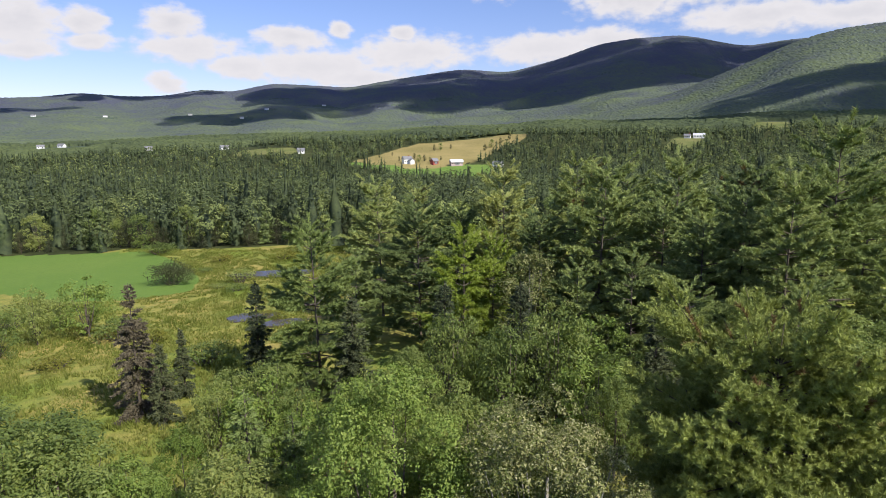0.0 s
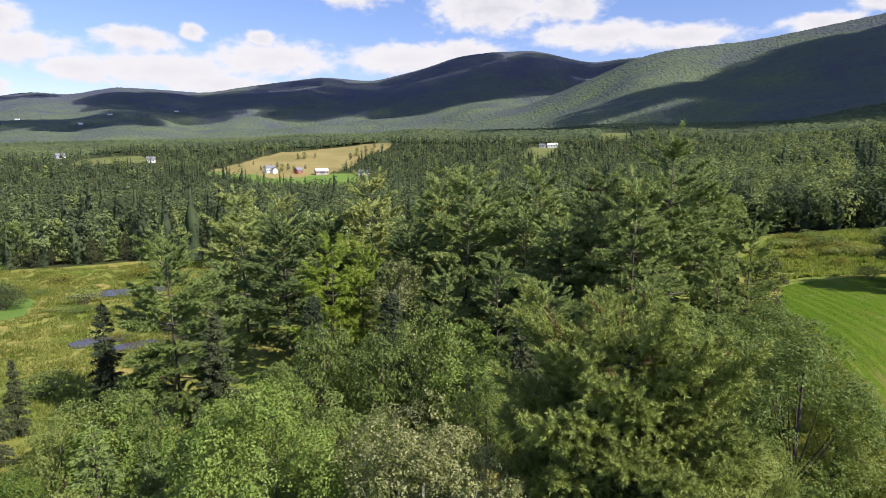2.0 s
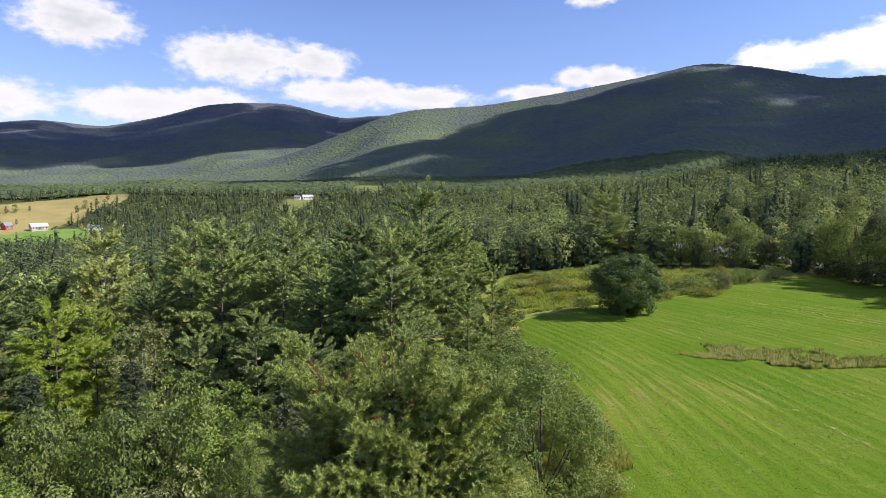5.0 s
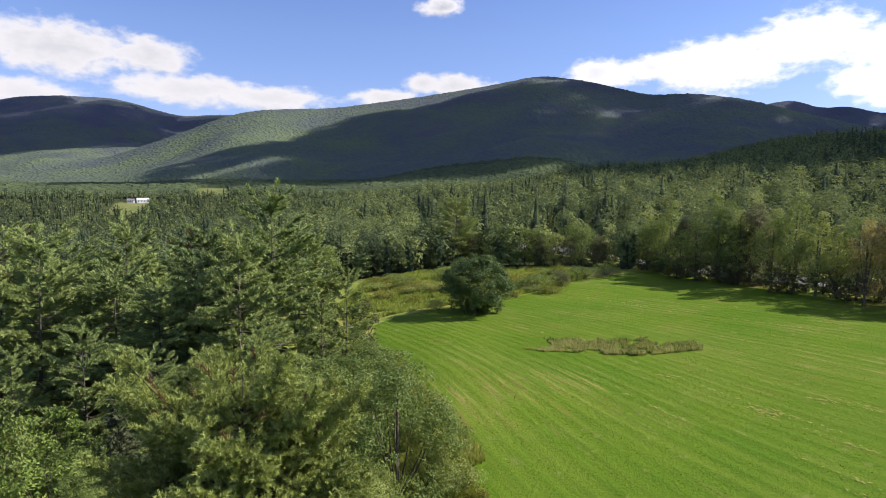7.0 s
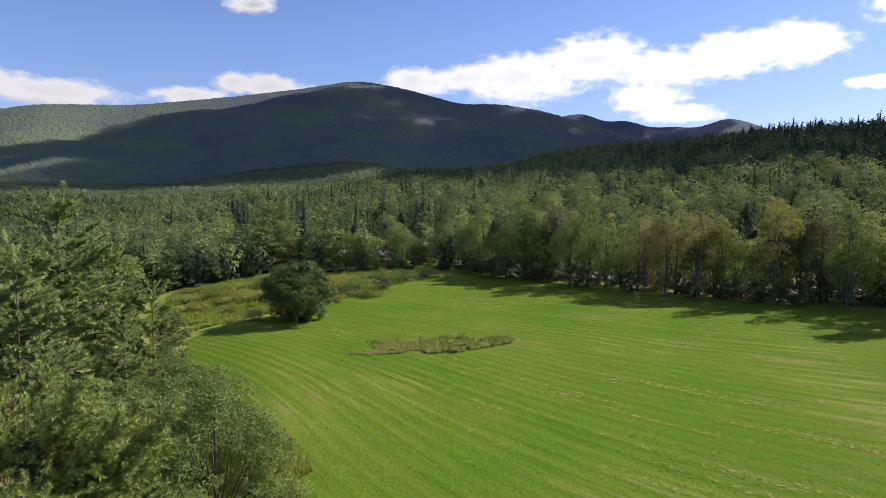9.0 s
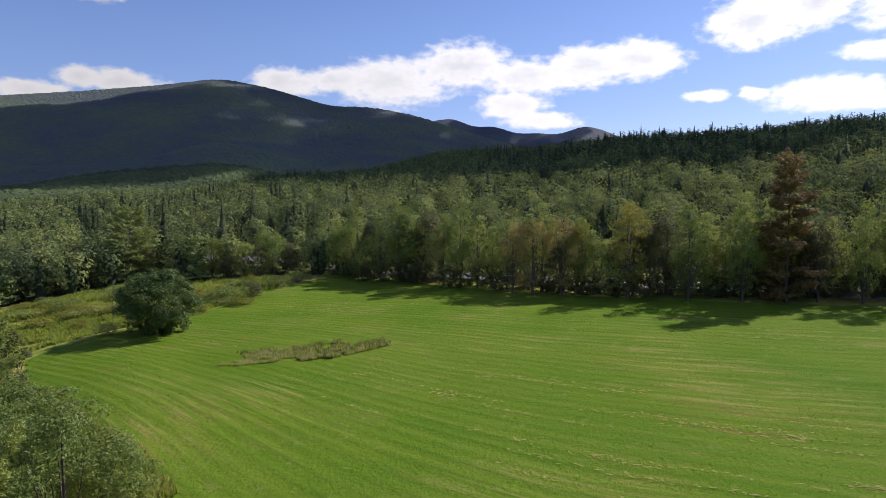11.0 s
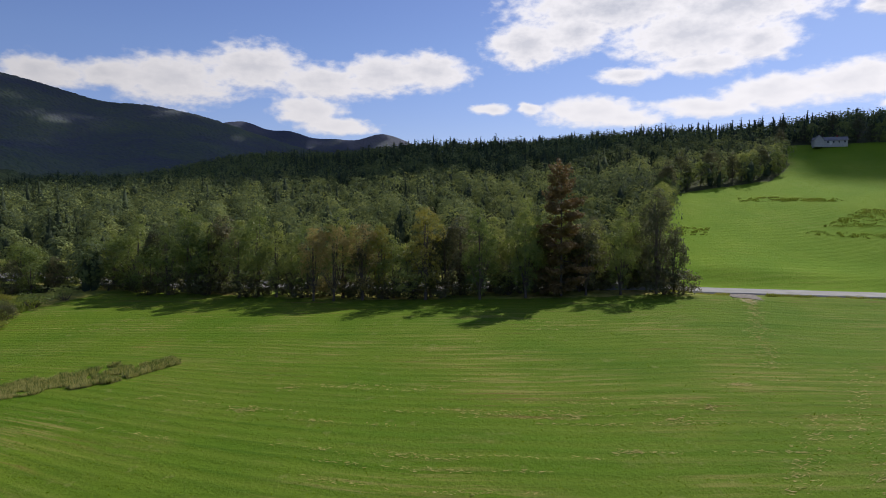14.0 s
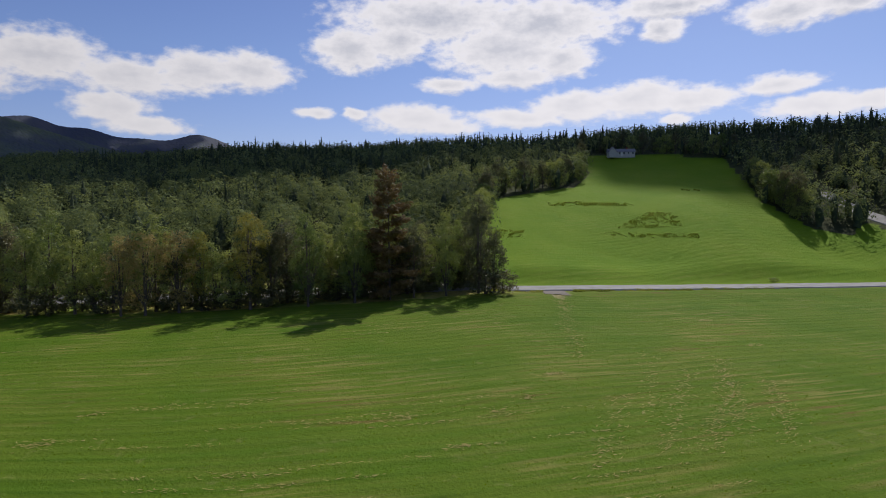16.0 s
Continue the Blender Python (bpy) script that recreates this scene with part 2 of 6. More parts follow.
HAY_SCRAPS = leaf_material("dry_hay_scraps", (0.32, 0.28, 0.09), (0.42, 0.35, 0.13), (0.55, 0.46, 0.22), 0.7, 0.3, 0.7, attr=True, shine=0.1)
ROUGH_WEEDS = leaf_material("rough_brown_weeds", (0.14, 0.2, 0.032), (0.21, 0.26, 0.05), (0.3, 0.33, 0.085), 0.65, 0.3, 0.7, attr=True)
DRYGRASS = leaf_material("dry_tall_grass", (0.18, 0.21, 0.06), (0.32, 0.33, 0.115), (0.5, 0.46, 0.22), 0.65, 0.5, 0.7, attr=True)


def bark_material(name, dark, light, scale=6.0):
    mat, n = material(name)
    place = n("ShaderNodeTexCoord").outputs["Object"]
    long = n("ShaderNodeVectorMath", {0: place, 1: (1.0, 1.0, 0.25)}, operation="MULTIPLY").outputs[0]
    fac = spot(n, long, scale, 0.3, 0.7, 6.0, 0.65)
    bsdf = n("ShaderNodeBsdfPrincipled", {"Base Color": blend(n, fac, rgba(dark), rgba(light)), "Roughness": 0.9})
    return finish(mat, n, bsdf, fac, 0.6, 0.05, bsdf)


BARK = bark_material("grey_brown_bark", (0.05, 0.038, 0.028), (0.16, 0.13, 0.1))
BARK_PALE = bark_material("pale_bark", (0.16, 0.14, 0.11), (0.38, 0.35, 0.3))


def plain(name, a, b, scale=2.0, rough=0.8, bump=0.2, metallic=0.0):
    mat, n = material(name)
    place = n("ShaderNodeTexCoord").outputs["Object"]
    fac = spot(n, place, scale, 0.3, 0.7, 6.0)
    fine = spot(n, place, scale * 9, 0.3, 0.7, 3.0)
    c = blend(n, fac, rgba(a), rgba(b))
    bsdf = n("ShaderNodeBsdfPrincipled", {"Base Color": c, "Roughness": rough, "Metallic": metallic})
    return finish(mat, n, bsdf, fine, bump, 0.03, bsdf)


WHITE_PAINT = plain("white_clapboard_paint", (0.74, 0.74, 0.72), (0.82, 0.82, 0.8))
# white walls greyed in the colour itself, for the cloud shade on the hill house
SHADED_PAINT = plain("offwhite_paint_shaded", (0.42, 0.4, 0.36), (0.55, 0.53, 0.48))
RED_PAINT = plain("barn_red_paint", (0.3, 0.055, 0.045), (0.4, 0.09, 0.07))
FADED_PAINT = plain("faded_pinkish_paint", (0.42, 0.3, 0.28), (0.55, 0.42, 0.4))
GREY_ROOF = plain("grey_shingle_roof", (0.16, 0.16, 0.17), (0.26, 0.26, 0.27))
PALE_ROOF = plain("pale_metal_roof", (0.55, 0.56, 0.58), (0.68, 0.69, 0.7), rough=0.45)
DARK_GLASS = plain("dark_window_glass", (0.02, 0.025, 0.03), (0.03, 0.035, 0.04), rough=0.1, bump=0.0)
GRAVEL = plain("gravel", (0.12, 0.1, 0.085), (0.24, 0.205, 0.175), 1.5, 0.95, 0.6)


def asphalt_material():
    mat, n = material("worn_pale_asphalt")
    place = n("ShaderNodeTexCoord").outputs["Object"]
    worn = spot(n, place, 0.35, 0.3, 0.7, 5.0)
    grit = spot(n, place, 30.0, 0.3, 0.7, 2.0)
    c = blend(n, worn, (0.2, 0.19, 0.185, 1), (0.3, 0.29, 0.275, 1))
    c = blend(n, n("ShaderNodeMath", {0: grit, 1: 0.3}, operation="MULTIPLY").outputs[0], c, (0.14, 0.135, 0.13, 1))
    bsdf = n("ShaderNodeBsdfPrincipled", {"Base Color": c, "Roughness": 0.85})
    return finish(mat, n, bsdf, grit, 0.3, 0.01, bsdf)


ASPHALT = asphalt_material()


def water_material():
    mat, n = material("still_pond_water")
    place = n("ShaderNodeTexCoord").outputs["Object"]
    wave = n("ShaderNodeTexNoise", {"Vector": place, "Scale": 1.2, "Detail": 3.0}).outputs["Fac"]
    bsdf = n("ShaderNodeBsdfPrincipled", {"Base Color": (0.09, 0.075, 0.06, 1), "Roughness": 0.12, "IOR": 1.33, "Specular IOR Level": 0.6})
    return finish(mat, n, bsdf, wave, 0.06, 0.05, bsdf)


WATER = water_material()


def ground_material():
    """One material for the whole sheet; the land use comes from the mesh: mown grass, crop, meadow, dry hay field, woods."""
    mat, n = material("land")
    place = n("ShaderNodeTexCoord").outputs["Object"]

    def use(name):
        return n("ShaderNodeAttribute", attribute_name=name).outputs["Fac"]

    ragged = n("ShaderNodeTexNoise", {"Vector": place, "Scale": 0.5, "Detail": 4.0}).outputs["Fac"]

    def mask(name):
        s = n("ShaderNodeMath", {0: ragged, 1: 0.5, 2: use(name)}, operation="MULTIPLY_ADD").outputs[0]
        return n("ShaderNodeMapRange", {"Value": s, "From Min": 0.66, "From Max": 0.84}).outputs[0]

    # forest floor, and far wooded slopes with haze painted in as a paler, bluer floor
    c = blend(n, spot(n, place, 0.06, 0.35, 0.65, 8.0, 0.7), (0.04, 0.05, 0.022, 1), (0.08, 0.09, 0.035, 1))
    c = blend(n, use("upland_haze"), c, blend(n, spot(n, place, 0.05, 0.35, 0.65, 8.0, 0.7), (0.075, 0.105, 0.085, 1), (0.12, 0.15, 0.1, 1)))
    # wet meadow: ochre, olive and green patches
    m = blend(n, spot(n, place, 0.09, 0.38, 0.62, 6.0), (0.22, 0.28, 0.05, 1), (0.4, 0.33, 0.1, 1))
    m = blend(n, spot(n, place, 0.7, 0.45, 0.75, 6.0), m, (0.14, 0.19, 0.045, 1))
    c = blend(n, mask("meadow"), c, m)
    # green crop
    g = blend(n, spot(n, place, 0.05, 0.3, 0.7, 4.0), (0.142, 0.238, 0.05, 1), (0.18, 0.268, 0.06, 1))
    g = blend(n, spot(n, place, 1.2, 0.5, 0.8, 4.0), g, (0.13, 0.22, 0.055, 1))
    c = blend(n, mask("crop"), c, g)
    # grazed pasture
    p = blend(n, spot(n, place, 0.06, 0.35, 0.65, 5.0), (0.13, 0.16, 0.05, 1), (0.21, 0.21, 0.08, 1))
    c = blend(n, mask("pasture"), c, p)
    # dry hay field at the farm
    h = blend(n, spot(n, place, 0.03, 0.35, 0.65, 5.0), (0.26, 0.22, 0.085, 1), (0.36, 0.29, 0.12, 1))
    c = blend(n, mask("hay"), c, h)
    # mown field: rows left by the mower, straw-coloured scraps along them
    row = use("row")
    wobble = n("ShaderNodeTexNoise", {"Vector": place, "Scale": 0.035, "Detail": 2.0}).outputs["Fac"]
    u = n("ShaderNodeMath", {0: wobble, 1: 1.4, 2: row}, operation="MULTIPLY_ADD").outputs[0]
    strip = n("ShaderNodeMath", {0: n("ShaderNodeMath", {0: u, 1: 2 * math.pi / 2.3}, operation="MULTIPLY").outputs[0]}, operation="SINE").outputs[0]

    def lines(across, along):
        return n("ShaderNodeCombineXYZ", {0: n("ShaderNodeMath", {0: u, 1: across}, operation="MULTIPLY").outputs[0],
                                          1: n("ShaderNodeMath", {0: use("along"), 1: along}, operation="MULTIPLY").outputs[0]}).outputs[0]

    def times(a, k):
        return n("ShaderNodeMath", {0: a, 1: k}, operation="MULTIPLY").outputs[0]

    f = blend(n, spot(n, place, 0.045, 0.3, 0.7, 5.0), (0.082, 0.162, 0.01, 1), (0.128, 0.198, 0.015, 1))
    f = blend(n, times(spot(n, lines(0.33, 0.012), 1.0, 0.42, 0.62, 3.0), 0.35), f, (0.18, 0.225, 0.03, 1))
    thin = n("ShaderNodeMapRange", {"Value": strip, "From Min": 0.4, "From Max": 1.0, "To Max": 0.36}).outputs[0]
    f = blend(n, times(thin, spot(n, lines(0.5, 0.05), 1.0, 0.4, 0.6, 4.0)), f, (0.045, 0.1, 0.008, 1))
    f = blend(n, times(spot(n, lines(1.9, 0.09), 1.0, 0.5, 0.72, 5.0, 0.65), 0.45), f, (0.06, 0.125, 0.01, 1))
    straw = times(spot(n, lines(1.1, 0.07), 1.0, 0.48, 0.64, 5.0, 0.65), spot(n, place, 0.04, 0.46, 0.62, 4.0))
    f = blend(n, times(straw, 0.6), f, (0.36, 0.28, 0.1, 1))
    rust = times(spot(n, lines(0.8, 0.06), 1.0, 0.54, 0.68, 5.0, 0.65), spot(n, place, 0.045, 0.48, 0.62, 4.0))
    f = blend(n, times(rust, 0.8), f, (0.2, 0.13, 0.045, 1))
    clod = spot(n, place, 2.6, 0.52, 0.78, 5.0, 0.65)
    f = blend(n, n("ShaderNodeMath", {0: clod, 1: 0.5}, operation="MULTIPLY").outputs[0], f, (0.08, 0.15, 0.025, 1))
    f = blend(n, times(spot(n, place, 0.55, 0.62, 0.7, 3.0), 0.3), f, (0.27, 0.26, 0.09, 1))
    # glow of the backlit hill grass, put in as a brighter green base colour
    hill_glow = blend(n, spot(n, place, 0.06, 0.3, 0.7, 6.0), (0.14, 0.265, 0.008, 1), (0.2, 0.315, 0.016, 1))
    f = blend(n, times(use("hill_glow"), 0.7), f, hill_glow)
    c = blend(n, mask("mown"), c, f)
    # worn ground where carts turn
    c = blend(n, n("ShaderNodeMath", {0: mask("worn"), 1: spot(n, place, 0.9, 0.4, 0.6, 5.0)}, operation="MULTIPLY").outputs[0], c, (0.4, 0.35, 0.2, 1))
    c = blend(n, spot(n, place, 9.0, 0.45, 0.8, 2.0), c, n("ShaderNodeHueSaturation", {"Value": 0.72, "Color": c}).outputs[0])
    tall = n("ShaderNodeMath", {0: strip, 1: 0.12, 2: n("ShaderNodeTexNoise", {"Vector": place, "Scale": 2.2, "Detail": 8.0, "Roughness": 0.7}).outputs["Fac"]}, operation="MULTIPLY_ADD").outputs[0]
    bsdf = n("ShaderNodeBsdfPrincipled", {"Base Color": c, "Roughness": 0.9, "Specular IOR Level": 0.05})
    return finish(mat, n, bsdf, tall, 0.7, 0.32, bsdf)


LAND = ground_material()


def cloud_material(name, least, most):
    """Thin at the rims and never quite opaque: some sunlight comes through."""
    mat, n = material(name)
    place = n("ShaderNodeTexCoord").outputs["Object"]
    bsdf = n("ShaderNodeBsdfDiffuse", {"Color": (0.88, 0.88, 0.89, 1)})
    clear = n("ShaderNodeBsdfTransparent")
    gap = n("ShaderNodeMapRange", {"Value": spot(n, place, 0.012, 0.3, 0.6, 5.0), "To Min": least, "To Max": most}).outputs[0]
    return finish(mat, n, n("ShaderNodeMixShader", {0: gap, 1: bsdf.outputs[0], 2: clear.outputs[0]}))


CLOUD = cloud_material("cloud_white", 0.1, 0.3)
THIN_CLOUD = cloud_material("thin_cloud_white", 0.34, 0.6)
TRIM = plain("pale_trim_paint", (0.6, 0.6, 0.58), (0.7, 0.7, 0.68))

# ---------------------------------------------------------------- mesh helpers


def mesh_from(name, verts, faces, mats, face_mat=None, tint=None, smooth=False):
    """A mesh from arrays: verts n x 3, faces m x 3 or m x 4."""
    verts, faces = np.asarray(verts, np.float32), np.asarray(faces, np.int32)
    me = bpy.data.meshes.new(name)
    k = faces.shape[1]
    me.vertices.add(len(verts))
    me.vertices.foreach_set("co", verts.ravel())
    me.loops.add(faces.size)
    me.loops.foreach_set("vertex_index", faces.ravel())
    me.polygons.add(len(faces))
    me.polygons.foreach_set("loop_start", np.arange(0, faces.size, k, dtype=np.int32))
    for m in mats if isinstance(mats, (list, tuple)) else (mats,):
        me.materials.append(m)
    if face_mat is not None:
        me.polygons.foreach_set("material_index", np.asarray(face_mat, np.int32))
    me.polygons.foreach_set("use_smooth", np.full(len(faces), smooth))
    if tint is not None:
        me.attributes.new("tint", "FLOAT", "POINT").data.foreach_set("value", np.asarray(tint, np.float32))
    me.update(calc_edges=True)
    return me


def unit(v):
    return v / np.maximum(np.linalg.norm(v, axis=-1, keepdims=True), 1e-9)


def fans(rng, at, way, size, k, width=0.2, open_=0.75, level=None):
    """Tufts of needles: k slim triangles from each point, spread about a direction."""
    p = np.repeat(at, k, 0)
    d = unit(np.repeat(unit(way), k, 0) + rng.normal(0, open_, (len(at) * k, 3)))
    s = np.repeat(size, k)[:, None] * rng.uniform(0.7, 1.25, (len(p), 1))
    face = rng.normal(0, 1, d.shape) if level is None else np.array([0, 0, 1.0]) + rng.normal(0, level, d.shape)
    side = unit(np.cross(d, face)) * s * width
    v = np.stack([p - side, p + side, p + d * s], 1).reshape(-1, 3)
    return v, np.arange(len(v)).reshape(-1, 3)


def leaves(rng, at, normal, size, slim=0.5, stray=0.55, along=None, hang=0.25):
    """One diamond-shaped leaf or spray at each point, facing about along normal."""
    nrm = unit(normal + rng.normal(0, stray, normal.shape))
    if along is None:
        t = unit(np.cross(nrm, rng.normal(0, 1, nrm.shape)))
    else:
        t = along + rng.normal(0, 0.35, nrm.shape)
        t = unit(t - nrm * np.sum(t * nrm, 1, keepdims=True))
    b = np.cross(nrm, t)
    s = (size * rng.uniform(0.7, 1.3, len(at)))[:, None] * 0.5
    droop = np.array([0, 0, -hang]) * s
    v = np.stack([at - t * s + droop, at + b * s * slim, at + t * s + droop, at - b * s * slim], 1).reshape(-1, 3)
    return v, np.arange(len(v)).reshape(-1, 4)


def tubes(rows, sides=5):
    """Tapered round limbs: each row is a list of (x, y, z, radius)."""
    vs, fs, base = [], [], 0
    for pts in rows:
        pts = np.asarray(pts, float)
        a = np.linspace(0, 2 * np.pi, sides, endpoint=False)
        for i in range(len(pts)):
            d = unit(pts[min(i + 1, len(pts) - 1), :3] - pts[max(i - 1, 0), :3])
            x = unit(np.cross(d, (0.31, 0.95, 0.05)))
            y = np.cross(d, x)
            vs.append(pts[i, :3] + pts[i, 3] * (np.cos(a)[:, None] * x + np.sin(a)[:, None] * y))
        for i in range(len(pts) - 1):
            for j in range(sides):
                k = (j + 1) % sides
                fs.append((base + i * sides + j, base + i * sides + k, base + (i + 1) * sides + k, base + (i + 1) * sides + j))
        base += len(pts) * sides
    return np.concatenate(vs), np.array(fs)


def thing(name, label, category, group="", kind=""):
    return tagged(new(name), label, category, group, kind)


def part(name, mesh, parent, label=""):
    ob = new(name, mesh)
    ob.parent = parent
    return tagged(ob, label)


# ---------------------------------------------------------------- trees


def pine(seed, h, w, needles, label, lobe=0.62, cards=40, size=0.42, slim=0.3, low=0.08, flat=0.56, rise=0.06, gap=1.15, whorl=(4, 7), dead_top=None, group="pines", open_=0.0, dome=0.6, plump=0.72, brush=0.0, tuft=1):
    """White pine: a straight trunk, whorls of limbs that level out and turn up at the ends, each a feather of plump brushes of needles."""
    rng = np.random.default_rng(seed)
    ob = thing("pine_tree", label, "tree", group)
    lean = rng.normal(0, 0.015, 2) * h
    whorls = int(h * (1 - low) / gap)
    limbs, mid, way, big, high = [], [], [], [], []
    up = np.array([0, 0, 1.0])
    turn = rng.uniform(0, 6.3)
    for i in range(whorls):
        u0 = low + (1 - low) * (i + rng.uniform(0.1, 0.6)) / whorls
        prof = np.interp(u0, (0.0, 0.15, 0.35, 0.6, 0.8, 0.92, 1.0), np.array((0.8, 1.0, 0.96, 0.74, 0.47, 0.25, 0.08)) * (1 - dome) + dome * np.array((0.85, 1.0, 1.0, 0.94, 0.76, 0.5, 0.25)))
        n_limb = int(rng.integers(*whorl))
        turn += 1.1
        for k in range(n_limb):
            if rng.random() < open_:
                continue
            a = turn + 2 * math.pi * (k + rng.uniform(-0.25, 0.25)) / n_limb
            u = u0 + rng.normal(0, 0.35) * gap / h
            l = w * 0.5 * prof * rng.choice((0.6, 0.85, 1.0, 1.18), p=(0.15, 0.3, 0.35, 0.2)) * rng.uniform(0.9, 1.1) + 0.15
            lift = np.interp(u, (0, 0.3, 0.7, 1.0), (-0.1, 0.04, 0.3, 1.2)) + rise + rng.normal(0, 0.08)
            out = np.array([math.cos(a), math.sin(a), 0])
            side = np.array([-out[1], out[0], 0])
            base = np.array([lean[0] * u, lean[1] * u, u * h])

            def along(q):
                return base + out * q * l + up * lift * l * q ** 1.8
            rad = 0.007 * l + 0.012
            limbs.append([(*base, rad * 1.6), (*along(0.55), rad), (*along(1.0), rad * 0.3)])
            # brushes: a line along the limb, and shorter ones on the side twigs
            n_b = max(2, int(round(l / (lobe * 0.95))))
            for q in range(n_b):
                f = 0.34 + 0.66 * (q + rng.uniform(0.25, 0.75)) / n_b if n_b > 2 else 0.5 + 0.45 * q
                spread = 0.34 * l * (1.12 - f)
                hands = [0.0] + ([-1.0, 1.0] if spread > 0.45 * lobe else [])
                for hand in hands:
                    reach = hand * spread * rng.uniform(0.55, 1.1)
                    c = along(min(f, 1.0)) + side * reach + out * abs(reach) * rng.uniform(0.15, 0.5) + up * (rng.normal(0, 0.22) * lobe + 0.12 * abs(reach))
                    d = unit(out * rng.uniform(0.75, 1.0) + side * hand * rng.uniform(0.3, 0.8) + up * (0.12 + 0.45 * lift * f + 0.7 * rise + rng.normal(0, 0.1)))
                    for _ in range(tuft):
                        stray = rng.normal(0, 1, 3) if tuft > 1 else np.zeros(3)
                        mid.append(c + stray * lobe * 0.55)
                        way.append(unit(d + stray * 0.45 + up * (0.25 if tuft > 1 else 0.0)))
                        big.append(lobe * rng.uniform(0.65, 1.2) * (0.8 if l < 1.2 else 1.0))
                        high.append(base[2])
    mid, way, big, high = np.array(mid), np.array(way), np.array(big), np.array(high)
    m = len(mid)
    owner = np.repeat(np.arange(m), cards)
    d = way[owner]
    s = unit(np.cross(np.tile(up, (len(owner), 1)), d))
    t = np.cross(d, s)
    ball = unit(rng.normal(0, 1, (len(owner), 3)) + np.array([0.25, 0, 0.35]))
    ball *= (rng.uniform(0.35, 1.0, (len(owner), 1)) ** 0.4)
    r = big[owner][:, None]
    at = mid[owner] + r * (d * ball[:, :1] + s * ball[:, 1:2] * plump + t * ball[:, 2:] * flat)
    # the leader's shoots reach the height asked for
    k = h / np.percentile(at[:, 2], 99.6)
    at[:, 2] *= k
    limbs = [[(px, py, pz * k, pr) for px, py, pz, pr in row] for row in limbs]
    face = unit(d * ball[:, :1] + s * ball[:, 1:2] / plump + t * ball[:, 2:] / flat)
    if brush:
        # needles stand out all round each shoot and point forwards
        s0 = mid[owner] * np.array([1, 1, k]) + d * r * ball[:, :1]
        side = unit(s * ball[:, 1:2] + t * ball[:, 2:])
        lean_ = unit(side + d * 0.75 + up * 0.15)
        flat_ = unit(np.cross(lean_, rng.normal(0, 1, lean_.shape)))
        ln = brush * rng.uniform(0.75, 1.2, (len(s0), 1))
        v = np.stack([s0 - flat_ * ln * slim * 0.5, s0 + flat_ * ln * slim * 0.5, s0 + lean_ * ln], 1).reshape(-1, 3)
        f = np.arange(len(v)).reshape(-1, 3)
    else:
        v, f = leaves(rng, at, face + up * 0.35, np.full(len(at), size), slim, 0.24, d * 0.7 + face * 0.4 + up * (0.3 + rise), 0.0)
    mats, fm = [needles], None
    if dead_top:
        # a few rusty brushes near the top
        top = np.where(high > h * 0.72)[0]
        mats, fm = [needles, dead_top], np.isin(owner, rng.choice(top, max(2, len(top) // (16 * tuft)), replace=False)).astype(int)
    trunk = [(lean[0] * u, lean[1] * u, h * u * 0.96, 0.0095 * h * (1 - u) + 0.015) for u in (-0.03, 0.02, 0.3, 0.6, 0.85, 1.0)]
    tv, tf = tubes([trunk], 8)
    lv, lf = tubes(limbs, 3)
    part("trunk", mesh_from("pine_trunk", np.concatenate([tv, lv]), np.concatenate([tf, lf + len(tv)]), BARK, smooth=True), ob)
    part("crown", mesh_from("pine_crown", v, f, mats, fm), ob)
    return ob


def spruce(seed, h, w, needles, label, sprays=900, size=0.5, group="spruces", name="spruce_tree"):
    """Spruce or fir: a narrow spire with drooping layered limbs."""
    rng = np.random.default_rng(seed)
    ob = thing(name, label, "tree", group)
    n_l = int(h * 9)
    limbs, at, way = [], [], []
    us = np.sort(rng.uniform(0.05, 0.985, n_l))
    ls = w * 0.5 * (1 - us) ** 0.8 * rng.uniform(0.7, 1.15, n_l) + 0.08
    total = (ls ** 1.2).sum()
    for i, (u, l) in enumerate(zip(us, ls)):
        a = i * 2.4 + rng.normal(0, 0.4)
        out = np.array([math.cos(a), math.sin(a), 0])
        side = np.array([-out[1], out[0], 0])
        drop = np.interp(u, (0, 0.6, 1), (-0.45, -0.2, 0.5))
        base = np.array([0, 0, u * h])
        limbs.append([(*base, 0.02 + 0.008 * l), (*(base + out * l + np.array([0, 0, drop * l])), 0.006)])
        m = max(2, int(sprays * l ** 1.2 / total))
        s = rng.uniform(0.15, 1.05, m)
        lat = rng.uniform(-1, 1, m) * 0.3 * l * (1.1 - s)
        pos = base + np.outer(s * l, out) + np.outer(lat, side)
        pos[:, 2] += drop * l * s + rng.normal(0, 0.05, m)
        at.append(pos)
        way.append(np.tile(out * 0.9 + np.array([0, 0, -0.25]), (m, 1)) + np.outer(np.sign(lat) * 0.6, side))
    at, way = np.concatenate(at), np.concatenate(way)
    v, f = fans(rng, at, way, np.full(len(at), size), 4, 0.16, 0.5)
    tv, tf = tubes([[(0, 0, h * u, 0.014 * h * (1 - u) + 0.015) for u in (-0.03, 0.02, 0.4, 0.8, 1.0)]], 7)
    lv, lf = tubes(limbs, 3)
    part("trunk", mesh_from("spruce_trunk", np.concatenate([tv, lv]), np.concatenate([tf, lf + len(tv)]), BARK, smooth=True), ob)
    part("crown", mesh_from("spruce_crown", v, f, needles), ob)
    return ob


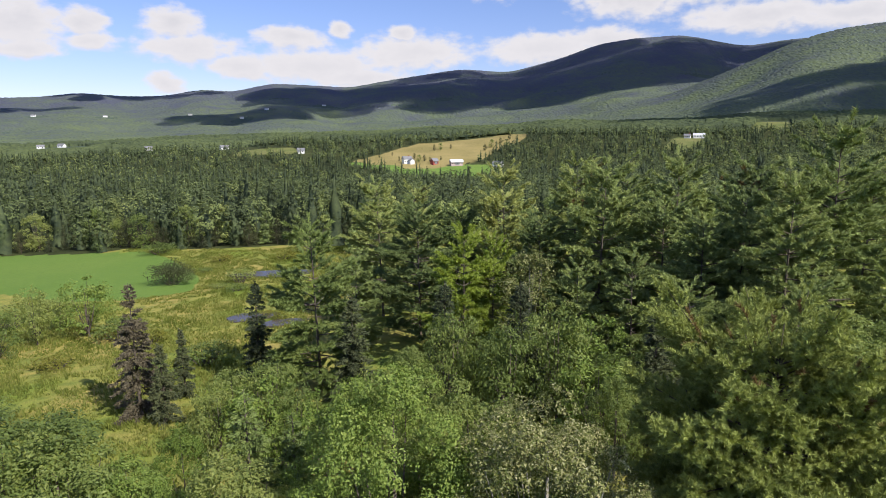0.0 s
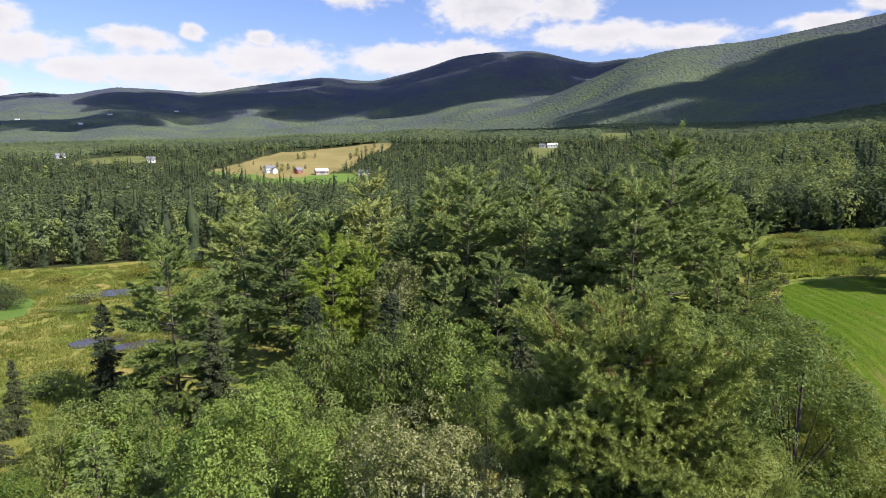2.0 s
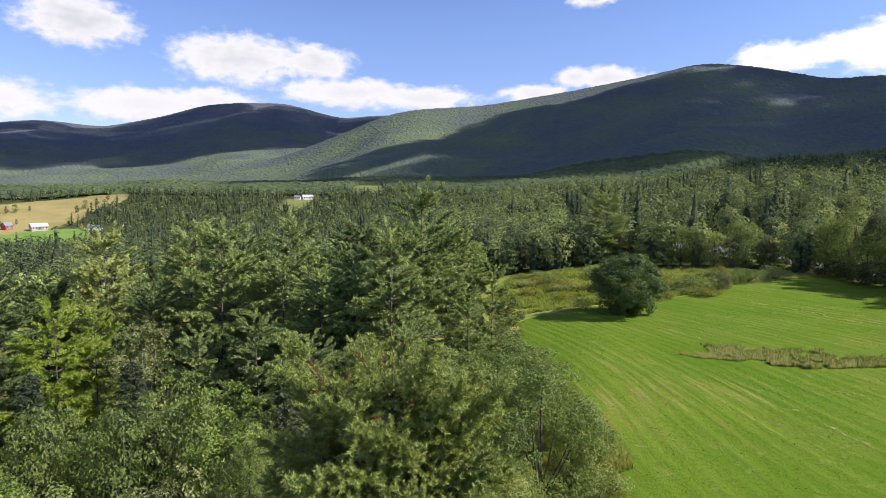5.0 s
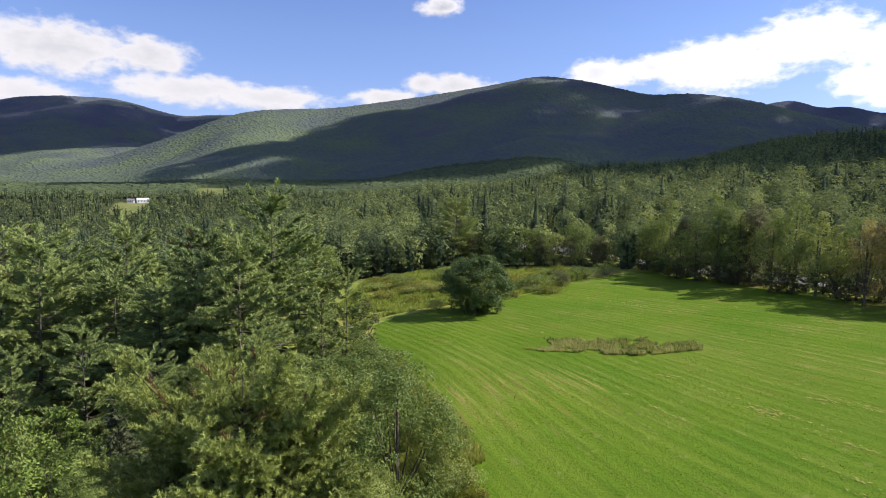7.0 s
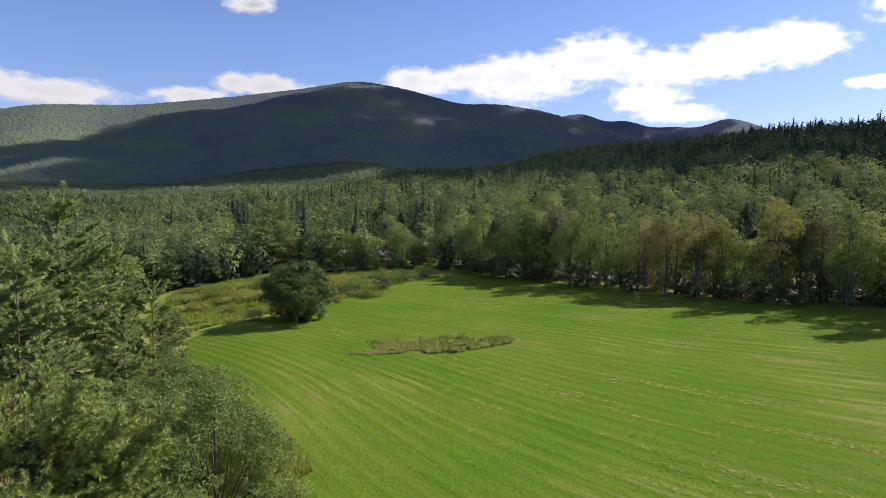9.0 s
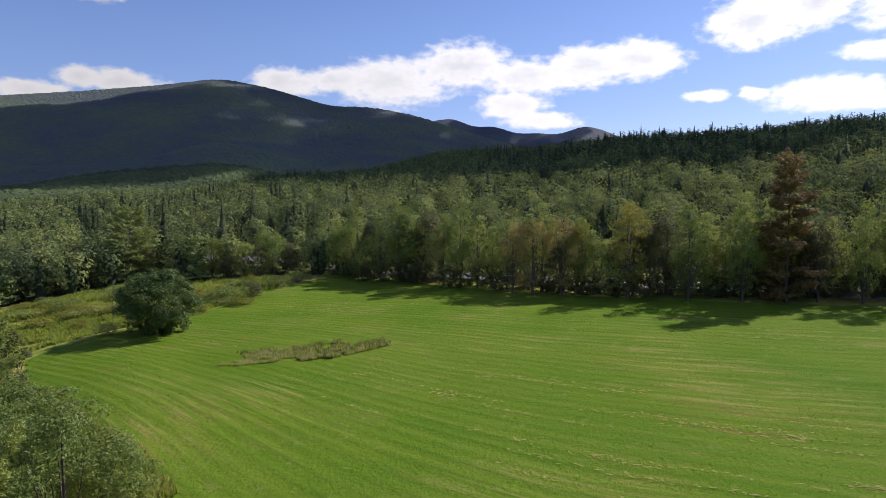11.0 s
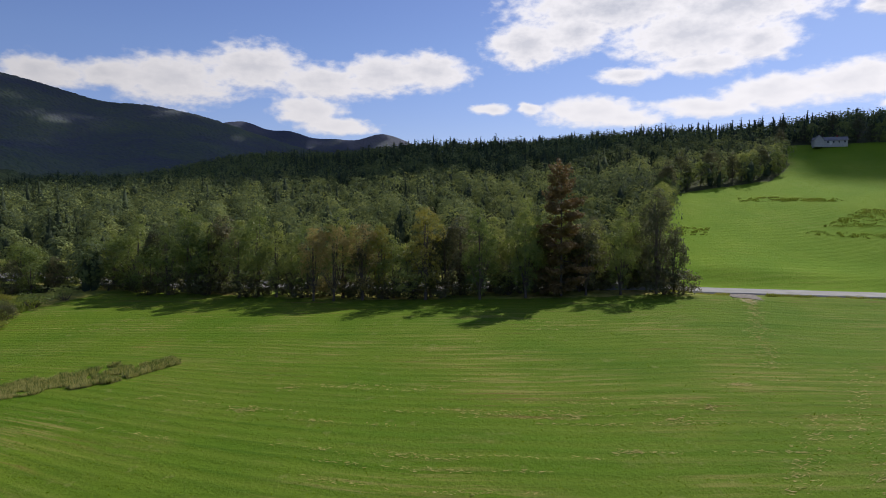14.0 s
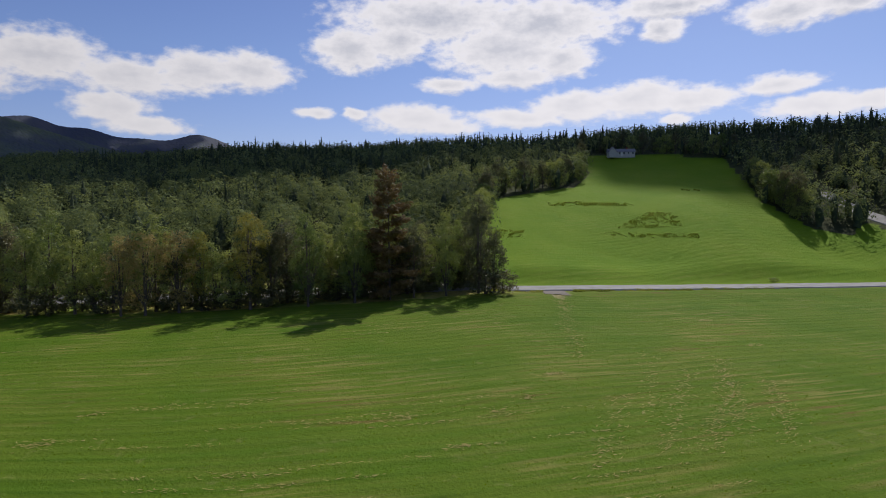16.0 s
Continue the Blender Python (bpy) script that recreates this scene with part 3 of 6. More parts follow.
def broadleaf(seed, h, w, foliage, label, count=5000, leaf=0.3, low=0.18, lobes=34, bark=None, group="broadleaf trees", name="broadleaf_tree",
              upright=0.0, gaps=0.0, category="tree", spray=16):
    """A leafy tree: forked limbs that carry a crown of many uneven leafy lobes."""
    rng = np.random.default_rng(seed)
    ob = thing(name, label, category, group)
    ch = h * (1 - low)
    # lobes sit on an egg-shaped crown, most of them at its outside
    d = unit(rng.normal(0, 1, (lobes, 3)))
    rad = rng.uniform(0.25, 0.9, lobes) ** 0.5
    z = d[:, 2] * rad
    slim = np.interp(z, (-1, -0.3, 0.3, 1), (0.85, 1.0, 0.92, 0.5 - 0.25 * upright))
    c = np.stack([d[:, 0] * rad * w * 0.42 * slim, d[:, 1] * rad * w * 0.42 * slim, h * low + ch * 0.5 + z * ch * 0.44], 1)
    size = rng.uniform(0.6, 1.25, lobes) * 0.86 * (w * 0.6 + ch * 0.4) / math.sqrt(lobes)
    weight = size ** 2
    twigs = max(lobes, count // spray)
    pick = rng.choice(lobes, twigs, p=weight / weight.sum())
    dirs = unit(rng.normal(0, 1, (twigs, 3)) + d[pick] * 0.7 + np.array([0, 0, 0.3]))
    shell = rng.uniform(0.45, 1.12, twigs) ** 0.5
    squash = np.array([1.0, 1.0, 0.75 + 0.5 * upright])
    hub = c[pick] + dirs * (size[pick] * shell)[:, None] * squash
    if gaps:
        keep = rng.uniform(0, 1, twigs) > gaps * (np.sin(hub[:, 0] * 2.1 + hub[:, 2] * 1.3) * np.sin(hub[:, 1] * 1.9 - hub[:, 2]) > 0.1)
        hub, dirs = hub[keep], dirs[keep]
    own = np.repeat(np.arange(len(hub)), spray)
    ball = unit(rng.normal(0, 1, (len(own), 3)) + np.array([0, 0, 0.25])) * rng.uniform(0.3, 1.0, (len(own), 1)) ** 0.5
    reach = 0.42 * leaf * math.sqrt(spray) * rng.uniform(0.7, 1.3, len(hub))
    at = hub[own] + ball * reach[own][:, None] * np.array([1, 1, 0.8]) + dirs[own] * (reach[own] * 0.4)[:, None]
    v, f = leaves(rng, at, dirs[own] * 0.7 + ball * 0.6 + np.array([0, 0, 0.4]), np.full(len(at), leaf))
    fork = h * (low + 0.12)
    rows = [[(0, 0, -0.03 * h, 0.022 * h), (0, 0, 0.03 * h, 0.017 * h), (0, 0, fork, 0.012 * h), (0, 0, h * 0.75, 0.004 * h)]]
    for i in range(min(lobes, 16)):
        z0 = rng.uniform(0.6, 1.25) * fork
        rows.append([(0, 0, z0, 0.007 * h), (*(c[i] * (0.5, 0.5, 0.0) + (0, 0, z0 * 0.55 + c[i][2] * 0.45)), 0.004 * h), (*c[i], 0.0015 * h)])
    tv, tf = tubes(rows, 5)
    part("trunk", mesh_from("broadleaf_trunk", tv, tf, bark or BARK, smooth=True), ob)
    part("crown", mesh_from("broadleaf_crown", v, f, foliage), ob)
    return ob


def shrub(seed, h, w, foliage, label, count=900, leaf=0.28, group="shrubs"):
    """A rounded bush with many stems from the ground."""
    rng = np.random.default_rng(seed)
    ob = thing("shrub", label, "shrub", group)
    m = 14
    a = rng.uniform(0, 2 * np.pi, m)
    r = np.sqrt(rng.uniform(0, 1, m)) * w * 0.36
    c = np.stack([np.cos(a) * r, np.sin(a) * r, h * rng.uniform(0.3, 0.66, m) * (1.15 - r / w)], 1)
    size = rng.uniform(0.2, 0.34, m) * (w + h) * 0.5
    pick = rng.integers(0, m, count)
    dirs = unit(rng.normal(0, 1, (count, 3)) + np.array([0, 0, 0.5]))
    at = c[pick] + dirs * (size[pick] * rng.uniform(0.6, 1.0, count))[:, None]
    at[:, 2] = np.maximum(at[:, 2], 0.05)
    v, f = leaves(rng, at, dirs, np.full(count, leaf))
    tv, tf = tubes([[(c[i][0] * 0.2, c[i][1] * 0.2, -0.1, 0.05), (*c[i], 0.012)] for i in range(m)], 4)
    part("stem", mesh_from("shrub_stems", tv, tf, BARK), ob)
    part("crown", mesh_from("shrub_crown", v, f, foliage), ob)
    return ob


# ---------------------------------------------------------------- the lie of the land
RINGS = (0, 30, 60, 100, 130, 160, 200, 260, 330, 400, 500, 700, 1000)
LIE = {  # heading: height of the ground at those distances
    -180: (0, -1, -2, -3, -3, -4, -4, -5, -5, -5, -5, -5, -5),
    -60: (-2, -4, -5.5, -7, -8, -9, -9.5, -10, -11, -11, -11, -10, -4),
    -36: (-2, -4, -5.5, -7, -8, -9, -9.5, -12, -15, -17, -17, -9, 0),
    -20: (-2, -4, -5.5, -7, -7.6, -8, -9, -12, -17, -20, -19, -1, 8),
    0: (-1.5, -2.8, -4.5, -6, -7, -8, -10, -14, -19, -23, -23, 9, 20),
    20: (-1, -2, -3, -4.5, -5, -6, -7.5, -11, -14, -17, -16, 12, 30),
    35: (-0.5, -1, -1.5, -2.2, -2.6, -3, -3, -3, -3, -3, 0, 12, 34),
    50: (0, 0, 0, 0, 0.2, 0.9, 2, 4, 8, 12, 18, 25, 35),
    65: (0, 0, 0, 0.5, 1.2, 2.5, 5, 10, 17, 22, 31, 47, 50),
    80: (0, 0, 0, 0.8, 1.8, 3.5, 8, 15, 24, 33, 49, 77, 72),
    95: (0, 0, 0, 0.8, 2.0, 4, 10, 20, 32, 46, 66, 84, 60),
    115: (0, 0, 0, 0.8, 1.8, 3.8, 11, 23, 37, 53, 71, 82, 54),
    130: (0, 0, -0.2, -0.5, -0.7, -0.5, 3.4, 20.5, 34, 52, 77, 89, 50),
    145: (0, 0, -0.5, -1.2, -2, -2.4, -3.2, 0.5, 20, 46, 75, 88, 50),
    180: (0, -1, -2, -3, -3, -4, -4, -5, -5, -5, -5, -5, -5)}
# skyline of the two mountain chains: heading, degrees above the level
NEAR_CHAIN = ((-180, -2), (-20, -1.0), (0, 0.0), (12.6, 1.3), (20, 2.8), (25, 4.8), (28.6, 6.4), (31.6, 7.15), (38, 7.5), (45, 8.55), (51.6, 9.6), (56.6, 10.5),
              (61, 9.8), (65.8, 8.5), (68.9, 8.6), (73.2, 7.9), (77.3, 6.6), (82.7, 5.0), (95, 3.0), (180, -2))
FAR_CHAIN = ((-180, 1.5), (-60, 2.5), (-36, 2.5), (-31.6, 2.7), (-29.5, 3.05), (-26, 2.8), (-23, 2.9), (-20.5, 3.45), (-17.9, 3.25), (-14.7, 4.0), (-11, 3.85),
             (-8.1, 3.65), (-4.2, 4.35), (1.8, 5.2), (6.2, 4.85), (10.8, 6.0), (13.9, 7.05), (17, 7.35), (20.6, 7.4), (25.1, 6.25), (28.8, 6.6), (34, 6.7), (45, 6.0), (70, 6.5), (74, 7.2), (76.7, 7.7), (78.6, 6.7),
             (80.2, 7.0), (82.6, 6.1), (84.2, 6.3), (86.2, 6.0), (88.4, 6.9), (90.8, 6.1), (93.5, 4.6), (110, 4), (180, 1.5))


def crest_table(rows, soft):
    a = np.arange(-200, 200.01, 0.25)
    e = np.interp(a, [r[0] for r in rows], [r[1] for r in rows])
    k = np.exp(-0.5 * (np.arange(-24, 25) * 0.25 / soft) ** 2)
    return a, np.convolve(np.pad(e, 24, "edge"), k / k.sum(), "valid")


CREST_NEAR, CREST_FAR = crest_table(NEAR_CHAIN, 0.9), crest_table(FAR_CHAIN, 0.7)
_rng = np.random.default_rng(5)
_grid = _rng.uniform(-1, 1, (256, 256))


def value_noise(x, y):
    xi, yi = np.floor(x).astype(int), np.floor(y).astype(int)
    fx, fy = x - xi, y - yi
    fx, fy = fx * fx * (3 - 2 * fx), fy * fy * (3 - 2 * fy)

    def g(i, j):
        return _grid[i % 256, j % 256]
    return (g(xi, yi) * (1 - fx) + g(xi + 1, yi) * fx) * (1 - fy) + (g(xi, yi + 1) * (1 - fx) + g(xi + 1, yi + 1) * fx) * fy


def smooth01(t):
    t = np.clip(t, 0, 1)
    return t * t * (3 - 2 * t)


ROAD = ((236, 360.0), (196, 200.0), (168, 120.0), (149, 60.0), (139.5, 15.0), (135.0, -40.0), (132.5, -80.0), (130.5, -120.0), (130.0, -190.0), (131, -330))
ROAD_Y, ROAD_X = [p[1] for p in ROAD[::-1]], [p[0] for p in ROAD[::-1]]
_headings = np.array(sorted(LIE), float)
_lie = np.array([LIE[a] for a in sorted(LIE)], float)
_fine_r = np.concatenate([np.arange(0, 400, 4.0), np.arange(400, 1001, 15.0)])


def _soft_rows():
    out = []
    for row in _lie:
        z = np.interp(_fine_r, RINGS, row)
        for _ in range(3):
            z[1:-1] = (z[:-2] + 2 * z[1:-1] + z[2:]) / 4
        out.append(z)
    return np.array(out)


_fine_z = _soft_rows()


def ground(x, y):
    """Height of the land at (x, y)."""
    x, y = np.atleast_1d(np.asarray(x, float)), np.atleast_1d(np.asarray(y, float))
    az, r = np.degrees(np.arctan2(x, y)), np.hypot(x, y)
    i = np.clip(np.searchsorted(_headings, az) - 1, 0, len(_headings) - 2)
    f = smooth01((az - _headings[i]) / (_headings[i + 1] - _headings[i]))
    rr = np.clip(r, 0, 1000)
    j = np.clip(np.searchsorted(_fine_r, rr) - 1, 0, len(_fine_r) - 2)
    g = np.clip((rr - _fine_r[j]) / (_fine_r[j + 1] - _fine_r[j]), 0, 1)

    def at(k):
        return _fine_z[k, j] * (1 - g) + _fine_z[k, j + 1] * g
    z = at(i) * (1 - f) + at(i + 1) * f
    z = np.where(r > 1000, z * np.exp(-np.maximum(r - 1000, 0) / 1500), z)
    z = z + 0.12 * value_noise(x / 9, y / 9) * smooth01(r / 40) + np.clip((r - 200) / 600, 0, 1) * 4 * value_noise(x / 90 + 7, y / 90)
    # the road lies on an even grade, and the land beside it with it
    beside = np.abs(x - np.interp(y, ROAD_Y, ROAD_X))
    k = smooth01((17 - beside) / 11) * smooth01((-45 - y) / 22) * smooth01((y + 320) / 60)
    z = z * (1 - k) + (1.55 + 0.0367 * (y + 63.4) + 0.05 * value_noise(x / 5, y / 5)) * k
    for (a, e), r0, rc, power, back in ((CREST_NEAR, 650, 2050, 1.25, 1300), (CREST_FAR, 1300, 3500, 1.5, 1500)):
        rc = rc + 160 * np.sin(np.radians(az * 3.1)) + 90 * np.sin(np.radians(az * 7.3 + 40))
        top = 20 + rc * np.tan(np.radians(np.interp(az, a, e))) - 3
        t = np.clip((r - r0) / (rc - r0), 0, 1)
        up = t ** power * (1 - 0.12 * np.sin(t * np.pi))
        down = 1 - 0.75 * smooth01((r - rc) / back)
        hill = -45 + (top * down + 45) * up ** 0.85
        rough = np.sin(np.clip(t, 0, 1) * np.pi) * (26 * value_noise(x / 330, y / 330) + 14 * value_noise(x / 140 + 3, y / 140))
        hill = hill + rough * np.clip(top / 300, 0, 1)
        k = 14.0
        h = np.clip(0.5 + 0.5 * (hill - z) / k, 0, 1)
        z = z * (1 - h) + hill * h + k * h * (1 - h)
    return z


def place(az, r):
    return r * math.sin(radians(az)), r * math.cos(radians(az))


def plan_of(points):
    return np.array([place(a, r) for a, r in points])


def inside(x, y, poly):
    x, y = np.asarray(x), np.asarray(y)
    hit = np.zeros(x.shape, bool)
    for (x0, y0), (x1, y1) in zip(poly, np.roll(poly, -1, 0)):
        if y0 != y1:
            hit ^= ((y0 > y) != (y1 > y)) & (x < (x1 - x0) * (y - y0) / (y1 - y0) + x0)
    return hit


def edge_distance(x, y, line):
    """Distance to an open line of points."""
    best = np.full(np.shape(x), 1e9)
    for (x0, y0), (x1, y1) in zip(line[:-1], line[1:]):
        dx, dy = x1 - x0, y1 - y0
        t = np.clip(((x - x0) * dx + (y - y0) * dy) / (dx * dx + dy * dy), 0, 1)
        best = np.minimum(best, np.hypot(x - x0 - t * dx, y - y0 - t * dy))
    return best


# land use, in plan (heading, distance)
FIELD = plan_of(((54, 33), (50.4, 43), (45.2, 57), (41.9, 79), (41.2, 100), (46, 108), (53.8, 117), (60.5, 140), (66, 153), (72, 142), (79, 131), (90, 124),
                 (100, 125), (108.7, 130), (114.8, 138), (122, 150), (130, 167), (138, 194), (146, 224), (158, 200), (180, 90), (-150, 45), (-110, 14), (60, 20)))
HILL_FIELD = plan_of(((110, 146), (112.6, 170), (113.4, 205), (114.5, 272), (121.5, 308), (123, 350), (122.5, 412), (128, 416), (134, 392), (135.5, 350),
                      (136.8, 310), (140.5, 286), (143.2, 290), (143.5, 306), (148, 292), (158, 285), (158, 205), (146, 229), (138, 200), (130, 174), (122, 157)))
CROP = plan_of(((-75, 150), (-36, 133), (-32.7, 118), (-27, 112), (-22.6, 114), (-21.6, 124), (-24, 150), (-26, 165), (-36, 184), (-75, 205)))
MARSH = plan_of(((-75, 60), (-40, 44), (-26, 42), (-14, 62), (-9, 100), (-8.5, 152), (-18.6, 154), (-27, 172), (-75, 208)))
GLADE = plan_of(((40, 92), (42, 106), (53, 116), (61, 142), (60.5, 156), (54, 158), (47, 160), (40.5, 152), (38, 120)))
HAY = plan_of(((-8.5, 590), (-5, 640), (-1.8, 690), (3, 720), (7.8, 735), (7.6, 690), (5.2, 650), (3.6, 585), (0.5, 560), (-3, 555)))
FARM_GREEN = plan_of(((-8.8, 575), (-3, 525), (3.8, 515), (5.6, 540), (3.7, 575), (-1, 585), (-5, 600)))
FAR_CLEARINGS = [plan_of(p) for p in (
    ((-18.6, 640), (-17.4, 690), (-13.0, 690), (-12.8, 655), (-16, 640)), ((19.4, 610), (22.0, 620), (22.9, 700), (20.4, 700)),
    ((25.8, 720), (29.2, 730), (28.8, 880), (26.4, 870)), ((-31, 900), (-27, 920), (-27.5, 960), (-31, 950)))]
LANE = tuple(place(a, r) for a, r in ((153, 280), (148, 296), (145, 311), (142.6, 330), (141.0, 346)))
WORN = plan_of(((118.9, 146), (121.2, 150), (121.4, 136), (119.6, 134)))


YARDS = [(*place(a, r), s) for a, r, s in ((125.6, 402, 14), (-22.1, 300, 9), (22.0, 690, 14), (-24.8, 775, 34), (-18.9, 725, 34), (-12.5, 640, 24), (-32.3, 950, 36), (-30.9, 950, 36),
                                             (-32.5, 2590, 40), (-27.7, 2530, 36), (-21.4, 2480, 36), (-17.3, 2270, 36), (-15.2, 2420, 36), (-10.3, 2720, 40))]


def wooded(x, y):
    """Where woods stand, beyond the things near by."""
    r = np.hypot(x, y)
    ok = r > 152
    for poly in (FIELD, HILL_FIELD, CROP, MARSH, GLADE, HAY, FARM_GREEN, *FAR_CLEARINGS):
        ok &= ~inside(x, y, poly)
    ok &= edge_distance(x, y, np.array(ROAD)) > 9
    ok &= edge_distance(x, y, np.array(LANE)) > 5
    for hx, hy, hr in YARDS:
        ok &= np.hypot(x - hx, y - hy) > hr
    return ok


def mower_row(x, y):
    """Metres across the mower's rows, which run round along the edges of the fields."""
    bend = 0.7 * 11 * np.logaddexp(0, (y - 6) / 11)
    return np.where(x < 133, 133 - x + bend * (1 - smooth01((x - 42) / 82)), 0.9 * (x - 133) + 0.1 * y)


def build_ground():
    az = np.concatenate([np.arange(-44, 156, 0.5), np.arange(156, 316, 5.0)])
    rr = [10.0]
    while rr[-1] < 4700:
        rr.append(rr[-1] * (1.018 if rr[-1] < 300 else 1.033))
    rr = np.array(rr)
    A, R = np.meshgrid(np.radians(az), rr)
    x, y = R * np.sin(A), R * np.cos(A)
    x, y = np.append(x.ravel(), 0.0), np.append(y.ravel(), 0.0)
    z = ground(x, y)
    na, nr = len(az), len(rr)
    i, j = np.meshgrid(np.arange(nr - 1), np.arange(na), indexing="ij")
    j2 = (j + 1) % na
    quads = np.stack([i * na + j, (i + 1) * na + j, (i + 1) * na + j2, i * na + j2], -1).reshape(-1, 4)
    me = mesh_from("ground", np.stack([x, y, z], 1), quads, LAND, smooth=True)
    bm = bmesh.new()
    bm.from_mesh(me)
    bm.verts.ensure_lookup_table()
    for k in range(na):
        bm.faces.new((bm.verts[na * nr], bm.verts[k], bm.verts[(k + 1) % na])).smooth = True
    bmesh.ops.recalc_face_normals(bm, faces=bm.faces)
    bm.to_mesh(me)
    bm.free()

    def soft(mask_fn, d):
        s = sum(mask_fn(x + dx, y + dy).astype(float) for dx, dy in ((0, 0), (d, 0), (-d, 0), (0, d), (0, -d)))
        return s / 5

    uses = {
        "mown": soft(lambda a, b: inside(a, b, FIELD) | inside(a, b, HILL_FIELD), 0.8),
        "crop": soft(lambda a, b: inside(a, b, CROP) | inside(a, b, FARM_GREEN), 1.0),
        "meadow": soft(lambda a, b: inside(a, b, MARSH) | inside(a, b, GLADE) | (np.hypot(a, b) < 158) | (edge_distance(a, b, np.array(ROAD)) < 7), 1.5),
        "hay": soft(lambda a, b: inside(a, b, HAY), 4.0),
        "pasture": soft(lambda a, b: np.any([inside(a, b, p) for p in FAR_CLEARINGS], 0), 3.0),
        "worn": soft(lambda a, b: inside(a, b, WORN), 2.0)}
    uses["row"] = mower_row(x, y)
    uses["along"] = y + 0.3 * x
    # where the painted glow of the hill grass goes
    uses["hill_glow"] = soft(lambda a, b: inside(a, b, HILL_FIELD), 2.0)
    # grows with distance only: how much painted haze the floor colour gets
    uses["upland_haze"] = smooth01((np.hypot(x, y) - 760) / 260)
    for name, val in uses.items():
        me.attributes.new(name, "FLOAT", "POINT").data.foreach_set("value", np.asarray(val, np.float32))
    tagged(new("ground", me), "rolling green valley land with mown fields, wet meadow and woods", "ground", kind="structure")


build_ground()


def strip(line, width, lift, name, mat, label, category, step=3.0, thick=0.12):
    """A road laid over the land: a slab with a slight crown and sides that go into the ground."""
    pts = np.array(line)
    seg = np.hypot(*np.diff(pts, axis=0).T)
    s = np.concatenate([[0], np.cumsum(seg)])
    t = np.arange(0, s[-1], step)
    px, py = np.interp(t, s, pts[:, 0]), np.interp(t, s, pts[:, 1])
    for _ in range(12):
        px[1:-1], py[1:-1] = (px[:-2] + 2 * px[1:-1] + px[2:]) / 4, (py[:-2] + 2 * py[1:-1] + py[2:]) / 4
    dx, dy = np.gradient(px), np.gradient(py)
    l = np.hypot(dx, dy)
    nx, ny = -dy / l, dx / l
    vs = []
    for off, z0 in ((-0.56, -0.5), (-0.5, 0.0), (0.0, 0.05), (0.5, 0.0), (0.56, -0.5)):
        x, y = px + nx * off * width, py + ny * off * width
        vs.append(np.stack([x, y, ground(x, y) + lift + z0 + thick], 1))
    n = len(t)
    v = np.concatenate(vs)
    f = [(c * n + i, c * n + i + 1, (c + 1) * n + i + 1, (c + 1) * n + i) for c in range(4) for i in range(n - 1)]
    f = [q[::-1] for q in f]
    return tagged(new(name, mesh_from(name, v, f, mat, smooth=False)), label, category, kind="structure")


strip(ROAD, 8.8, 0.22, "road", ASPHALT, "pale worn two-lane asphalt road between the fields", "road")
strip(LANE, 7.0, 0.15, "lane", ASPHALT, "pale worn asphalt lane that climbs past the wood", "lane")
strip((place(119.6, 152), place(120.0, 142), place(120.2, 139)), 5.5, 0.03, "field_entrance", GRAVEL, "grey gravel field entrance off the road", "entrance", step=1.0, thick=0.06)

# ---------------------------------------------------------------- trees that can be told apart
PROTOS = {}


def plant(key, az, r, h=None, turn=None, wide=1.0, label=None):
    """Stand the tree of that kind at a heading and distance; the first use takes the model itself, later ones copies."""
    ob, h0 = PROTOS[key][:2]
    x, y = place(az, r)
    rng = random.Random(f"{key} {az:.2f} {r:.2f}")
    turn = rng.uniform(0, 360) if turn is None else turn
    s = (h / h0) if h else rng.uniform(0.85, 1.15)
    m = pose(x, y, float(ground(x, y)[0]) - 0.05, 0, 0, turn) @ Matrix.Diagonal((s * wide, s * wide, s, 1))
    if PROTOS[key][2]:
        ob = copy_thing(ob, m)
    else:
        ob.matrix_basis = m
        PROTOS[key][2] = True
        return tagged(ob, label or "")
    return tagged(ob, label or "")


def model(key, ob, h):
    PROTOS[key] = [ob, h, False]


model("pine_near", pine(11, 13.4, 10.4, PINE_NEAR, "broad young white pine with dense tufted green needles", 0.4, 70, 0.2, 0.22, 0.02, 0.74, 0.12, 0.8, (6, 9), PINE_BROWN, dome=1.0, plump=0.8, brush=0.2, tuft=3), 13.4)
model("pine_a", pine(21, 18, 10.4, PINE, "tall white pine with level plates of green needles", 0.74, 110, 0.29, 0.25, brush=0.33), 18)
model("pine_b", pine(22, 17, 9.6, PINE, "tall white pine with ragged green crown", 0.72, 110, 0.29, 0.25, gap=1.2, open_=0.04, brush=0.33), 17)
model("pine_c", pine(23, 18.5, 10.8, PINE, "tall white pine with rusty needles at its top", 0.74, 110, 0.29, 0.25, gap=1.15, dead_top=PINE_BROWN, brush=0.34), 18.5)
model("pine_d", pine(24, 14, 7.5, PINE, "slim white pine with green needles", 0.64, 100, 0.26, 0.25, 0.04, 0.58, brush=0.31), 14)
model("pine_yellow", pine(25, 15, 7.6, PINE_YELLOW, "yellowing white pine among green pines", 0.68, 100, 0.27, 0.25, 0.04, brush=0.33), 15)
model("pine_pale", pine(26, 16.5, 9.8, PINE_OPEN, "open pale-green white pine beside the marsh", 0.78, 110, 0.28, 0.25, 0.06, 0.46, gap=1.4, open_=0.06, brush=0.34), 16.5)
model("pine_far", pine(27, 16, 8.0, PINE, "green pine in the stand", 1.0, 16, 0.8, 0.4, gap=1.5), 16)
